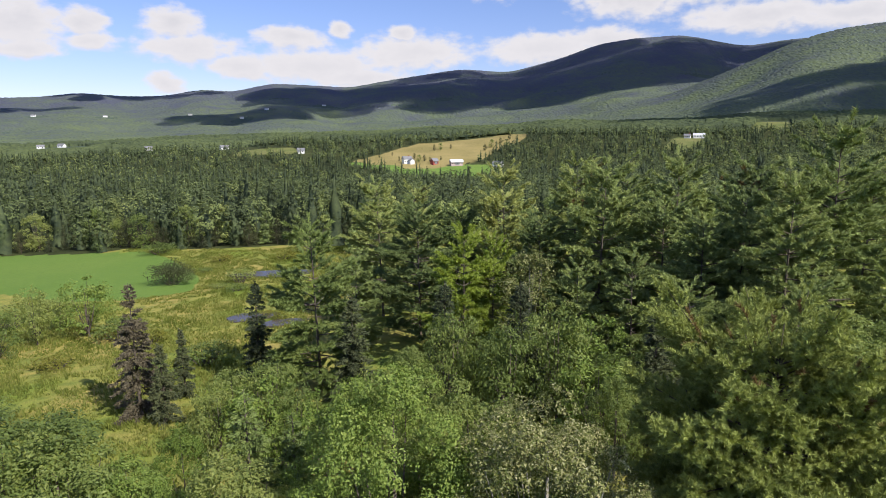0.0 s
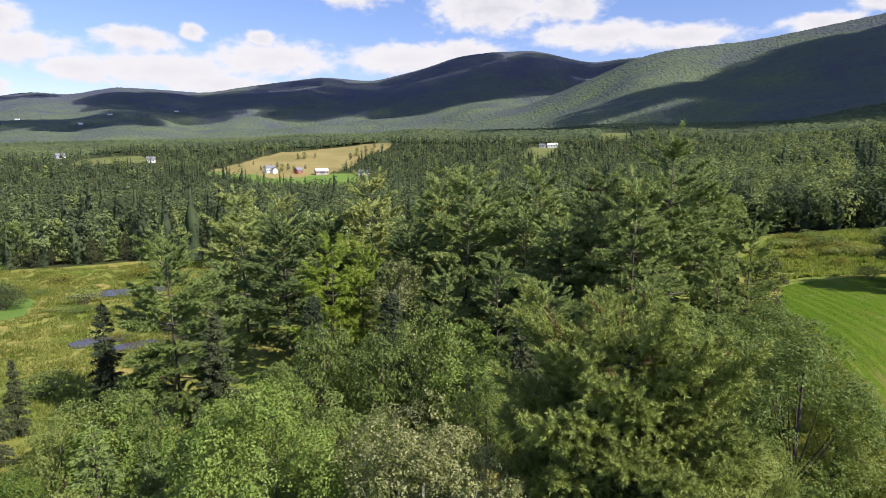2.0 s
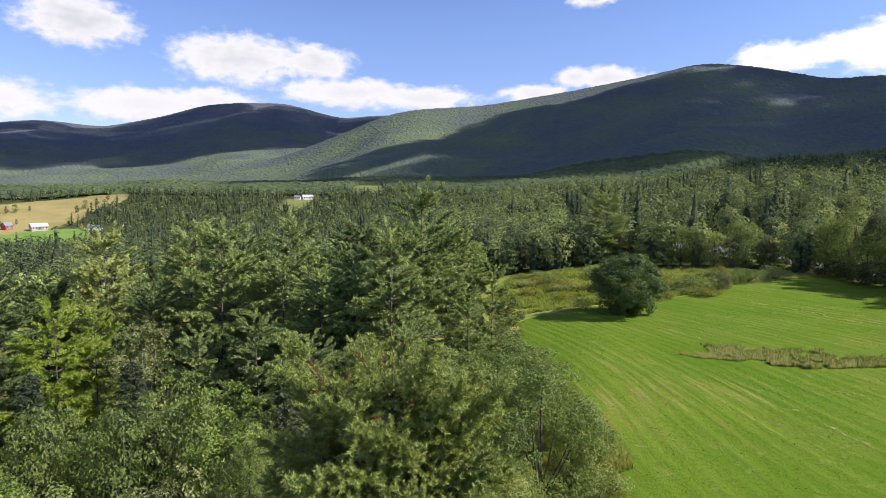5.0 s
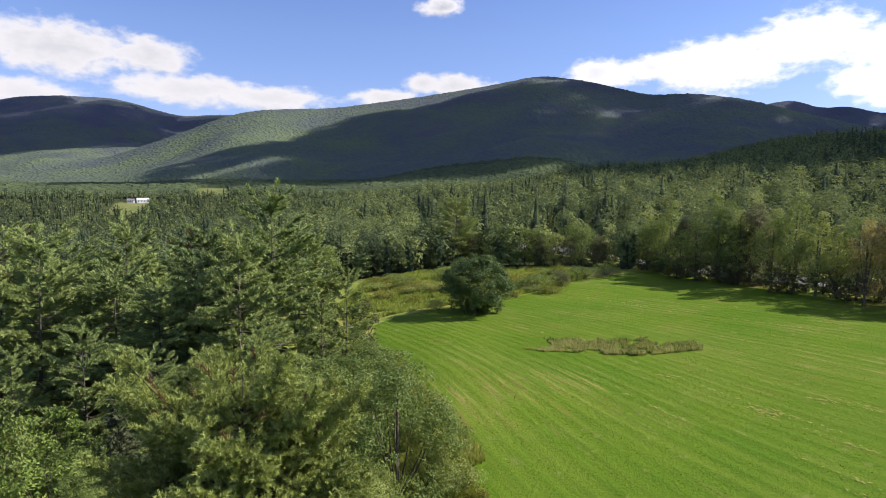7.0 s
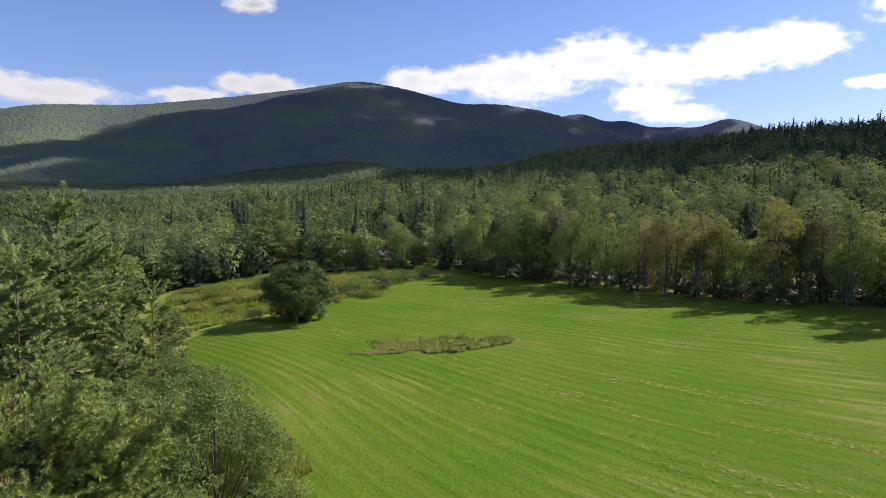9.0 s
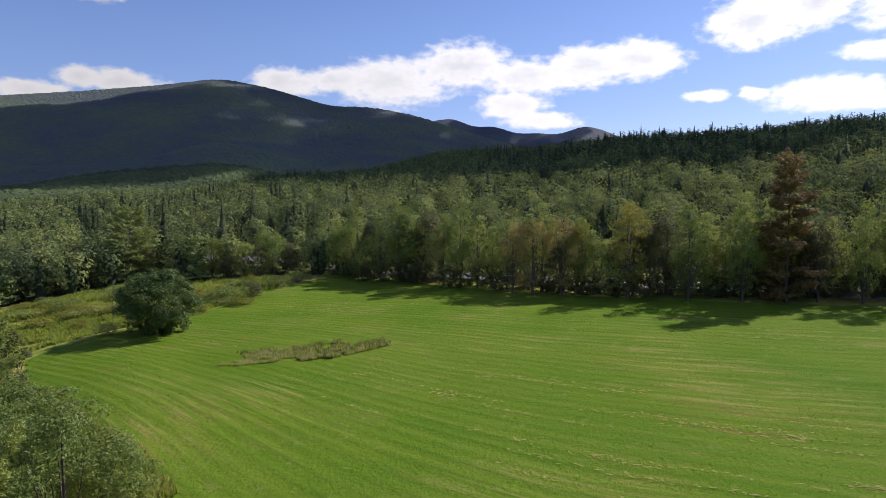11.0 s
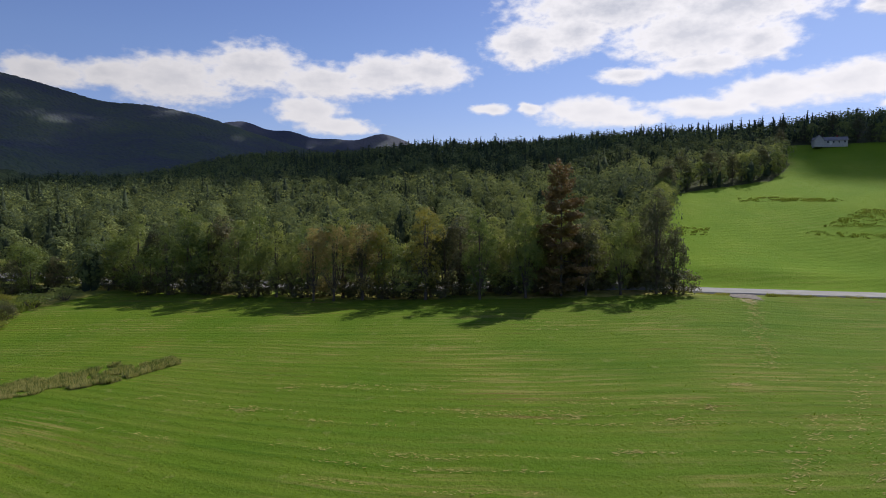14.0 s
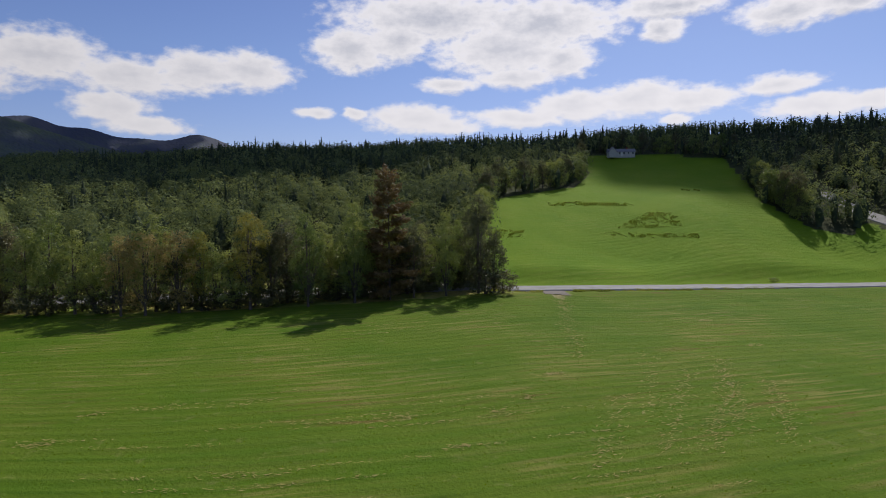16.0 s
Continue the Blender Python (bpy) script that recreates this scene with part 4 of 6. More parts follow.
model("pine_far_slim", pine(28, 15, 6.4, PINE, "slim dark green pine in the stand", 0.9, 16, 0.75, 0.4, 0.06, gap=1.5), 15)
model("spruce_dying", spruce(31, 12.4, 5.2, SPRUCE_DEAD, "half-dead brown spruce with bare grey twigs", 5200, 0.3), 12.4)
model("spruce_dark", spruce(32, 11, 4.2, SPRUCE, "narrow dark green spruce", 2800, 0.36), 11)
model("fir_thin", spruce(33, 10, 5.5, PINE_OPEN, "thin pale-green fir with visible stem", 3000, 0.3, name="fir_tree"), 10)
model("maple_bright", broadleaf(41, 13.1, 11.4, LEAF_BRIGHT, "bright green sunlit maple with dense leaves", 64000, 0.15, -0.12, 120, spray=22), 13.1)
model("aspen_silver", broadleaf(42, 12.8, 11.0, LEAF_SILVER, "silvery aspen with glinting small leaves", 62000, 0.13, -0.12, 130, BARK_PALE, upright=0.5, spray=12), 12.8)
model("aspen_small", broadleaf(62, 11, 6.0, LEAF_SILVER, "pale grey-green aspen among the pines", 11000, 0.18, 0.05, 60, BARK_PALE, upright=0.35, spray=12), 11)
model("leafy_a", broadleaf(43, 11.5, 7.2, LEAF_GREEN, "green broadleaf tree among the pines", 18000, 0.16, 0.04, 80, spray=18), 11.5)
model("leafy_b", broadleaf(44, 9, 7.6, LEAF_GREEN, "green broadleaf tree at the field's edge", 20000, 0.145, 0.0, 90, spray=18), 9)
model("leafy_c", broadleaf(45, 10, 7.8, LEAF_BRIGHT, "light green young broadleaf tree", 24000, 0.14, 0.02, 90, spray=18), 10)
model("young", broadleaf(50, 6, 5.2, LEAF_GREEN, "young green broadleaf growth under the pines", 3600, 0.2, -0.05, 40, group="young growth"), 6)
model("young_pale", broadleaf(61, 6, 5.0, LEAF_BRIGHT, "light green young growth beside the pines", 3600, 0.2, -0.05, 40, group="young growth"), 6)
model("lone_maple", broadleaf(46, 10.6, 12.4, LEAF_MAPLE, "dark round maple alone at the field's edge", 34000, 0.28, -0.1, 200, spray=14), 10.6)
model("shrub_a", shrub(47, 3.0, 4.2, LEAF_GREEN, "rounded green shrub in tall grass", 1000, 0.22), 3.0)
model("shrub_b", shrub(48, 2.4, 3.6, LEAF_YELLOW, "low yellowish shrub in the meadow", 900, 0.2), 2.4)
model("shrub_c", shrub(49, 4.4, 8.6, LEAF_DARK, "wide dark alder bush in the marsh", 4200, 0.26), 4.4)
model("edge_a", broadleaf(51, 16, 7.4, LEAF_GREEN, "tall green roadside tree in the row", 6500, 0.33, 0.0, 60, upright=0.5, gaps=0.3, group="roadside row"), 16)
model("edge_b", broadleaf(52, 15, 6.6, LEAF_DARK, "dark green roadside tree in the row", 5000, 0.34, 0.0, 54, upright=0.6, gaps=0.3, group="roadside row"), 15)
model("edge_c", broadleaf(53, 14, 6.4, LEAF_TURNING, "brownish turning roadside tree in the row", 6000, 0.28, 0.02, 46, upright=0.5, gaps=0.5, group="roadside row"), 14)
model("edge_d", broadleaf(54, 19.5, 8.0, LEAF_YELLOW, "tall yellow-green ash in the roadside row", 9500, 0.3, 0.05, 60, upright=0.6, gaps=0.4, group="roadside row"), 19.5)
model("edge_pine", pine(55, 26.5, 10.5, PINE_BROWN, "tall rust-brown dying pine in the roadside row", 1.05, 34, 0.5, 0.45, 0.06, group="roadside row", gap=1.45, dome=0.4), 26.5)
model("poplar", broadleaf(56, 21.5, 9.6, LEAF_DARK, "pointed dark green poplar at the row's end", 13000, 0.3, 0.0, 70, upright=0.9, gaps=0.45, group="roadside row"), 21.5)
model("edge_low", broadleaf(63, 5, 5.0, LEAF_DARK, "dark undergrowth beneath the roadside row", 900, 0.38, -0.15, 30, group="roadside row"), 5)
model("wood_leaf", broadleaf(57, 14, 8.8, LEAF_GREEN, "green broadleaf tree at the wood's edge", 2800, 0.48, -0.02, 44, upright=0.3, group="woodland edge"), 14)
model("wood_dark", broadleaf(58, 13, 8.0, LEAF_DARK, "dark broadleaf tree at the wood's edge", 2600, 0.48, -0.02, 44, upright=0.3, group="woodland edge"), 13)
model("wood_spruce", spruce(59, 16, 5.5, SPRUCE, "dark spruce at the wood's edge", 1300, 0.62, group="woodland edge"), 16)
model("wood_pine", pine(60, 16, 8.0, PINE, "green pine at the wood's edge", 1.0, 18, 0.75, 0.4, 0.06, group="woodland edge", gap=1.6), 16)


def top_at(az, r, el):
    """Height of a tree whose tip stands el degrees above the camera's level."""
    x, y = place(az, r)
    return 20 + r * math.tan(radians(el)) - float(ground(x, y)[0])


# close below the camera
for key, az, r, el, wide in (
        ("pine_near", 29.2, 28, -14.6, 1.0), ("maple_bright", -5.0, 26, -19.0, 1.0), ("aspen_silver", 10.3, 24, -21.2, 1.0),
        ("leafy_a", 33.0, 34, -21.0, 0.9), ("leafy_a", 16.6, 38, -15.7, 1.0), ("leafy_a", -3.2, 42, -14.0, 1.05), ("pine_pale", -11.7, 59, -8.1, 1.0), ("spruce_dark", -17.2, 62, -13.0, 1.0),
        ("spruce_dying", -27.4, 60, -12.2, 1.0), ("spruce_dark", -23.7, 63, -16.5, 0.95), ("fir_thin", -18.8, 34, -22.2, 1.0),
        ("leafy_b", -34.2, 33, -22.0, 1.15), ("leafy_c", -29.0, 31, -25.5, 0.9), ("leafy_c", -24.5, 36, -22.8, 0.8), ("leafy_b", -38.5, 36, -21.0, 1.1),
        ("fir_thin", -14.6, 33, -25.0, 0.9), ("leafy_c", -13.0, 27, -28.5, 0.9), ("leafy_b", -20.5, 28, -29.0, 0.9), ("leafy_b", 2.4, 30, -24.5, 0.8), ("spruce_dark", -25.5, 57, -17.5, 1.1),
        ("leafy_a", 21.2, 24, -31.0, 0.9), ("leafy_b", 37.0, 30, -24.0, 0.9), ("leafy_b", 43.7, 38, -16.0, 0.95), ("leafy_b", 39.6, 46, -14.2, 1.0), ("leafy_a", 41.8, 33, -19.5, 1.0),
        ("leafy_b", 46.5, 40, -19.6, 0.85), ("leafy_b", 35.0, 40, -16.0, 1.0),
        ("pine_yellow", 2.0, 61, -8.8, 0.95), ("pine_yellow", 4.8, 63, -9.6, 0.8), ("pine_a", -2.1, 74, -6.4, 1.05), ("aspen_small", 8.2, 60, -10.5, 1.0),
        ("pine_c", 26.6, 70, -2.9, 1.0), ("pine_a", 16.9, 80, -3.1, 1.0), ("pine_b", 20.7, 79, -2.6, 1.0), ("pine_b", 32.6, 66, -3.0, 1.0),
        ("pine_c", 12.2, 84, -3.3, 1.0), ("pine_a", 34.6, 74, -2.4, 0.95), ("pine_d", 38.9, 74, -7.0, 0.9), ("pine_d", 36.8, 62, -8.0, 1.0),
        ("pine_a", 23.3, 60, -6.5, 1.05), ("pine_b", 29.5, 58, -6.5, 1.0), ("pine_d", 17.6, 57, -9.5, 1.1), ("pine_d", 12.6, 58, -10.5, 1.1), ("pine_a", 9.2, 70, -6.8, 1.0),
        ("pine_b", 5.8, 84, -5.6, 1.0), ("pine_a", 1.4, 86, -6.2, 1.0), ("pine_b", -5.6, 84, -6.6, 1.0), ("pine_d", -8.2, 70, -9.6, 1.0), ("pine_c", -2.6, 95, -5.4, 0.9),
        ("pine_b", 14.4, 70, -5.6, 1.0), ("pine_a", 20.0, 68, -5.0, 1.0), ("pine_b", 26.2, 62, -7.5, 1.0), ("pine_d", 31.4, 52, -10.5, 1.05), ("pine_d", 22.6, 50, -11.5, 1.1), ("pine_d", 27.0, 48, -12.5, 1.0),
        ("wood_dark", 40.4, 78, -9.6, 0.9), ("young", 41.2, 66, -12.5, 0.8), ("young", 6.5, 46, -16.5, 0.9), ("young", 11.0, 47, -15.0, 0.9), ("young", 1.0, 50, -15.5, 0.8),
        ("spruce_dark", 0.2, 54, -14.0, 1.2), ("spruce_dark", 7.4, 53, -14.0, 1.3), ("spruce_dark", -8.6, 55, -15.0, 1.3), ("spruce_dark", 19.8, 45, -16.0, 1.3)):
    plant(key, az, r, top_at(az, r, el), None, wide)

rng_far = random.Random(8)
for ring, lo, hi, n_trees in ((96, -7.5, 37.5, 12), (108, -8, 38, 12), (121, -8.5, 38.5, 13), (135, -9, 38.5, 13), (149, -9, 39, 13)):
    for i in range(n_trees):
        az = lo + (hi - lo) * (i + rng_far.uniform(0.15, 0.85)) / n_trees
        r = ring + rng_far.uniform(-5, 5)
        plant(rng_far.choice(("pine_far", "pine_far", "pine_far_slim", "pine_far_slim", "wood_leaf")), az, r, rng_far.uniform(11.5, 15.5))

# young growth that fills the gaps under the pines
for i in range(44):
    az, r = -22 + 64 * ((i * 0.6180339) % 1.0), 30 + 26 * ((i * 0.7548776) % 1.0)
    if not (24 < az < 36 and r < 36):
        plant(rng_far.choice(("young", "young", "young_pale", "young", "spruce_dark")), az, r, rng_far.uniform(4.2, 7.5), None, rng_far.uniform(0.9, 1.2))

plant("lone_maple", 51.1, 104, top_at(51, 104, -4.9), 40, 1.12)

# shrubs of the marsh, the glade and the field's edge
for key, az, r, h, wide in (
        ("young", -34.2, 92, 8.3, 0.9), ("young_pale", -30.6, 92, 7.2, 1.1), ("young", -36.8, 88, 7.0, 1.1), ("young", -32.4, 98, 5.0, 1.2), ("shrub_c", -24.0, 121, 4.6, 1.0),
        ("shrub_a", -18.4, 117, 3.2, 1.4), ("shrub_a", -28.5, 88, 3.0, 1.2), ("shrub_b", -26.0, 84, 2.4, 1.2), ("shrub_a", -22.0, 72, 2.8, 1.2), ("shrub_b", -33.0, 80, 2.0, 1.5),
        ("shrub_a", -36.0, 104, 3.4, 1.3), ("shrub_b", -20.0, 140, 2.2, 1.6), ("shrub_b", -14.5, 138, 2.4, 1.6), ("shrub_a", -12.6, 146, 3.0, 1.4), ("shrub_a", -24.8, 158, 3.0, 1.5),
        ("shrub_a", 41.6, 58, 3.2, 1.1), ("shrub_a", 45.0, 52, 2.2, 1.0), ("shrub_a", 49.8, 41, 2.0, 0.9), ("shrub_b", 51.0, 39, 1.4, 0.9), ("shrub_a", 52.0, 36, 1.5, 0.9), ("shrub_b", 48.6, 46, 1.6, 0.9),
        ("shrub_b", 42.6, 124, 2.4, 1.4), ("shrub_a", 44.4, 137, 2.6, 1.3), ("shrub_b", 46.3, 128, 2.2, 1.5), ("shrub_b", 45.4, 116, 1.8, 1.4), ("shrub_a", 48.0, 142, 3.0, 1.2),
        ("shrub_a", 43.2, 147, 2.2, 1.2), ("shrub_a", 56.4, 128, 3.6, 1.3), ("shrub_c", 58.6, 131, 3.4, 0.75), ("shrub_b", 55.2, 136, 2.6, 1.3), ("shrub_a", 60.4, 141, 3.0, 1.2), ("shrub_a", 62.6, 146, 3.0, 1.1),
        ("shrub_a", 47.4, 107, 2.0, 1.2), ("shrub_b", 54.6, 119, 1.6, 1.2), ("shrub_a", 137.8, 206, 1.6, 1.0)):
    plant(key, az, r, h, None, wide)

rng_glade = random.Random(29)
for i in range(52):
    plant(rng_glade.choice(("shrub_a", "shrub_b", "shrub_b")), 41 + 18 * ((i * 0.618) % 1.0), 122 + 32 * ((i * 0.7549) % 1.0), rng_glade.uniform(1.0, 2.1), None, rng_glade.uniform(1.3, 2.0))
for i in range(18):
    az, r = -38 + 27 * ((i * 0.618) % 1.0), 66 + 84 * ((i * 0.7549) % 1.0)
    if not inside(np.array([place(az, r)[0]]), np.array([place(az, r)[1]]), CROP)[0]:
        plant(rng_glade.choice(("shrub_a", "shrub_b", "shrub_b")), az, r, rng_glade.uniform(1.0, 2.2), None, rng_glade.uniform(1.1, 1.7))

# the row along the road
for key, az, r, el, wide in (
        ("edge_pine", 104.8, 129, 3.8, 1.0), ("poplar", 113.0, 136, 1.7, 0.95), ("edge_d", 92.4, 124, 1.0, 0.95), ("edge_c", 84.0, 125, -0.8, 1.0), ("edge_c", 86.6, 125, -1.9, 1.0),
        ("edge_c", 82.2, 126, -2.2, 0.9), ("edge_d", 88.4, 126, -1.2, 0.8), ("edge_a", 97.4, 124, 0.2, 0.9), ("edge_a", 110.0, 133, -0.9, 0.9), ("edge_b", 107.0, 131, -0.9, 1.0),
        ("edge_a", 101.6, 126, -0.2, 0.9), ("edge_b", 114.4, 137.5, -1.8, 1.0), ("edge_low", 115.2, 137, -5.2, 1.2), ("edge_low", 113.6, 135, -5.0, 1.3)):
    plant(key, az, r, top_at(az, r, el), None, wide)
rng_row = random.Random(3)
y_row = -58.0
while y_row < 66:
    x_row = 127.5 + 0.0028 * (y_row + 5) ** 2 + rng_row.uniform(-1.5, 2.5)
    az, r = math.degrees(math.atan2(x_row, y_row)), math.hypot(x_row, y_row)
    plant(rng_row.choice(("edge_a", "edge_a", "edge_a", "edge_b", "edge_b", "wood_leaf")), az, r, rng_row.uniform(11.0, 16.8), None, rng_row.uniform(0.9, 1.25))
    if rng_row.random() < 0.9:
        plant("edge_low", az + rng_row.uniform(-0.6, 0.6), r + rng_row.uniform(-2.2, 0.5), rng_row.uniform(2.6, 5.0), None, 1.2)
    plant("edge_low", az + rng_row.uniform(0.3, 1.1), r + rng_row.uniform(0.5, 3.5), rng_row.uniform(3.0, 5.0), None, 1.15)
    if rng_row.random() < 0.5:
        plant(rng_row.choice(("edge_b", "edge_b", "wood_dark")), az + rng_row.uniform(-0.8, 0.8), r + 4.0, rng_row.uniform(11.0, 15.5), None, 0.8)
    y_row += rng_row.uniform(2.6, 4.0)

# fronts of the woods: beyond the crop, round the glade, along the hill field
rng_edge = random.Random(17)
for i in range(46):
    az = -50 + 41.5 * i / 45 + rng_edge.uniform(-0.3, 0.3)
    r = np.interp(az, (-50, -36, -27, -20, -9), (196, 187, 170, 158, 157)) + rng_edge.uniform(0, 6)
    plant(rng_edge.choice(("wood_leaf", "wood_dark", "wood_dark", "wood_spruce", "wood_pine") if az < -22 else ("wood_spruce", "wood_pine", "wood_spruce", "wood_dark")), az, r, rng_edge.uniform(8.5, 13))
for i in range(26):
    az = 39.5 + 28 * i / 25 + rng_edge.uniform(-0.3, 0.3)
    r = np.interp(az, (39, 47, 60, 67.5), (156, 163, 160, 158)) + rng_edge.uniform(0, 5)
    kinds = ("wood_spruce", "wood_spruce", "wood_pine") if 42 < az < 46.5 else ("wood_leaf", "wood_leaf", "wood_dark", "wood_pine")
    plant(rng_edge.choice(kinds), az, r, rng_edge.uniform(10.5, 14.5))
plant("pine_a", 49.0, 166, 20)
for az, r, h in ((56.8, 158, 12), (58.0, 157, 11), (59.2, 156, 12.5), (60.4, 157, 11.5), (62.0, 158, 12)):
    plant("wood_leaf" if h < 12 else "wood_dark", az, r, h)
for (a0, r0), (a1, r1), n_trees in (((112.6, 186), (114.2, 274), 12), ((114.4, 278), (121.4, 313), 9), ((122.2, 318), (122.2, 412), 7), ((137.2, 313), (139.8, 291), 9), ((135.9, 352), (137.2, 315), 6),
                                    ((123.5, 420), (134.8, 398), 16)):
    for i in range(n_trees):
        t = (i + rng_edge.uniform(0.2, 0.8)) / n_trees
        plant(rng_edge.choice(("wood_leaf", "wood_leaf", "wood_dark", "edge_b")), a0 + (a1 - a0) * t, r0 + (r1 - r0) * t + rng_edge.uniform(0, 4), rng_edge.uniform(12, 17) * (1.2 if a0 > 135 else 1.0))

for az, r, h in ((-2.0, 581, 9), (-1.5, 586, 10), (-1.0, 580, 8), (-2.4, 600, 9), (0.0, 590, 7), (-3.8, 590, 7), (-0.6, 640, 10), (0.0, 643, 9), (0.9, 648, 8), (4.0, 640, 11), (4.6, 655, 11), (5.4, 672, 11), (6.2, 690, 11), (-4.4, 622, 6), (-5.6, 612, 6)):
    plant("wood_leaf" if r % 2 else "wood_dark", az, r, h)

# ---------------------------------------------------------------- woods beyond, past counting


def woods(name, label, r0, r1, cell, grain, cards, card, seed, boughs, tall, az0=-46, az1=152):
    """Trees past counting; grain gives the sides and rings of a leafy crown and of a fir."""
    rng = np.random.default_rng(seed)
    # one tree to a cell of a ring grid, shaken
    rings = np.arange(r0, r1, cell)
    az, rad = [], []
    for q in rings:
        m = int(math.radians(az1 - az0) * q / cell)
        az.append(np.radians(az0 + (az1 - az0) * (np.arange(m) + rng.uniform(-0.4, 1.4, m)) / m))
        rad.append(q + rng.uniform(-0.5, 1.1, m) * cell)
    az, rad = np.concatenate(az), np.concatenate(rad)
    x, y = rad * np.sin(az), rad * np.cos(az)
    keep = wooded(x, y)
    x, y, az, rad = x[keep], y[keep], np.degrees(az[keep]), rad[keep]
    z = ground(x, y)
    m = len(x)
    # firs in the valley and along the ridge, broad leaves on the slope
    share = np.interp(az, (-46, -10, 25, 38, 75, 152), (0.45, 0.45, 0.36, 0.14, 0.06, 0.1)) + 0.35 * value_noise(x / 60, y / 60)
    share = np.where((az > 80) & (rad > 430), share + 0.35, share)
    fir = (rng.uniform(0, 1, m) < share)
    h = rng.uniform(*tall, m) * np.interp(rad, (0, 420, 740), (1, 1, 0.66)) * np.where(fir, 1.1, 0.95) * (1 + 0.2 * value_noise(x / 25, y / 25))
    w = np.where(fir, h * 0.5, h * 0.7) * (cell / 8.5) ** 0.6
    tint = np.where(fir, rng.uniform(0.0, 0.35, m), rng.uniform(0.1, 1.15, m) - np.interp(az, (-46, 28, 42, 60, 70), (0.14, 0.14, -0.06, -0.06, -0.14))) + 0.15 * value_noise(x / 40, y / 40)
    # opaque cores added inside the crowns: jagged spires for firs, lumpy domes for the others
    vs, fs, ts, base = [], [], [], 0
    for kind, pick in ((0, np.where(~fir)[0]), (1, np.where(fir)[0])):
        sides, rings = grain[kind]
        m = len(pick)
        u = np.linspace(0.03, 1.0, rings + 1)[:-1]
        if kind:
            q = (1 - u) ** 0.85 * np.where(np.arange(rings) % 2 == 0, 1.12, 0.66)
            up = np.clip(u - np.where(np.arange(rings) % 2 == 0, 0.03, 0.0), 0.02, 1)
        else:
            q = np.sqrt(np.clip(1 - (u * 1.5 - 0.5) ** 2, 0.02, 1)) * np.where(u < 0.2, 0.85, 1.0)
            up = u * 0.98
        a = (np.arange(sides) + 0.5 * (np.arange(rings)[:, None] % 2)) * 2 * np.pi / sides
        turn = rng.uniform(0, 6.3, m)[:, None, None]
        wob = rng.uniform(0.72, 1.25, (m, rings, sides)) if kind else rng.uniform(0.72, 1.2, (m, rings, sides))
        rad_ = q[None, :, None] * wob * (0.25 if kind else 0.17) * w[pick][:, None, None]
        zz = up[None, :, None] * (0.9 if kind else 0.74) + rng.normal(0, 0.018 if kind else 0.035, (m, rings, sides))
        p = np.stack([x[pick][:, None, None] + np.cos(a + turn) * rad_, y[pick][:, None, None] + np.sin(a + turn) * rad_, z[pick][:, None, None] + zz * h[pick][:, None, None]], -1).reshape(m, rings * sides, 3)
        tip = np.stack([x[pick] + rng.normal(0, 0.04, m) * w[pick], y[pick] + rng.normal(0, 0.04, m) * w[pick], z[pick] + h[pick] * (1.0 if kind else 0.76)], 1)[:, None]
        p = np.concatenate([p, tip], 1)
        tri = []
        for c in range(rings - 1):
            for k in range(sides):
                e, g = c * sides + k, c * sides + (k + 1) % sides
                tri += [(e, g, g + sides), (e, g + sides, e + sides)]
        top = (rings - 1) * sides
        tri += [(top + k, top + (k + 1) % sides, rings * sides) for k in range(sides)]
        tri = np.array(tri)
        fs.append((tri[None] + (np.arange(m) * (rings * sides + 1))[:, None, None]).reshape(-1, 3) + base)
        vs.append(p.reshape(-1, 3))
        # cores get the darkest leaf tint, standing in for shade deep in the crown
        ts.append(np.zeros(m * (rings * sides + 1)))
        base += m * (rings * sides + 1)
        # boughs, each with its own cluster of leafy sprays
        t0 = np.repeat(np.arange(m), boughs)
        mid = np.stack([x[pick], y[pick], z[pick] + h[pick] * 0.45], 1)
        u = (np.tile(np.arange(boughs), m) + rng.uniform(0, 1, m * boughs)) / boughs
        aa = np.tile(np.arange(boughs), m) * 2.4 + rng.uniform(0, 1.6, m * boughs) + t0
        if kind:
            lift = 0.08 + 0.9 * u ** 1.1
            far = np.clip(1.02 - lift, 0.03, 1) ** 0.85
            reach = (1.2 - lift) * 0.22
        else:
            lift = 0.16 + 0.72 * u ** 0.85
            far = np.sqrt(np.clip(1 - (2 * lift - 0.95).clip(-1, 1) ** 2, 0.02, 1))
            reach = np.full(m * boughs, 0.24)
        far = far * 0.38 * w[pick][t0] * rng.uniform(0.7, 1.2, m * boughs)
        reach = reach * w[pick][t0] * rng.uniform(0.75, 1.25, m * boughs)
        hub = np.stack([x[pick][t0] + np.cos(aa) * far, y[pick][t0] + np.sin(aa) * far, z[pick][t0] + lift * h[pick][t0]], 1)
        t2 = np.repeat(np.arange(m * boughs), cards)
        t1 = t0[t2]
        way = unit(rng.normal(0, 1, (len(t2), 3)) + 0.7 * unit(hub - mid[t0])[t2] + np.array([0, 0, 0.35]))
        at = hub[t2] + way * (reach[t2] * rng.uniform(0.75, 1.05, len(t2)))[:, None] * np.array([1, 1, 0.7])
        cv, cf = leaves(rng, at, unit(at - mid[t1]) + 0.5 * way + np.array([0, 0, 0.2]), card * (0.85 if kind else 1.0) * rng.uniform(0.7, 1.2, len(t1)), 0.62, 0.22)
        fs.append(np.concatenate([cf[:, [0, 1, 2]], cf[:, [0, 2, 3]]]) + base)
        vs.append(cv)
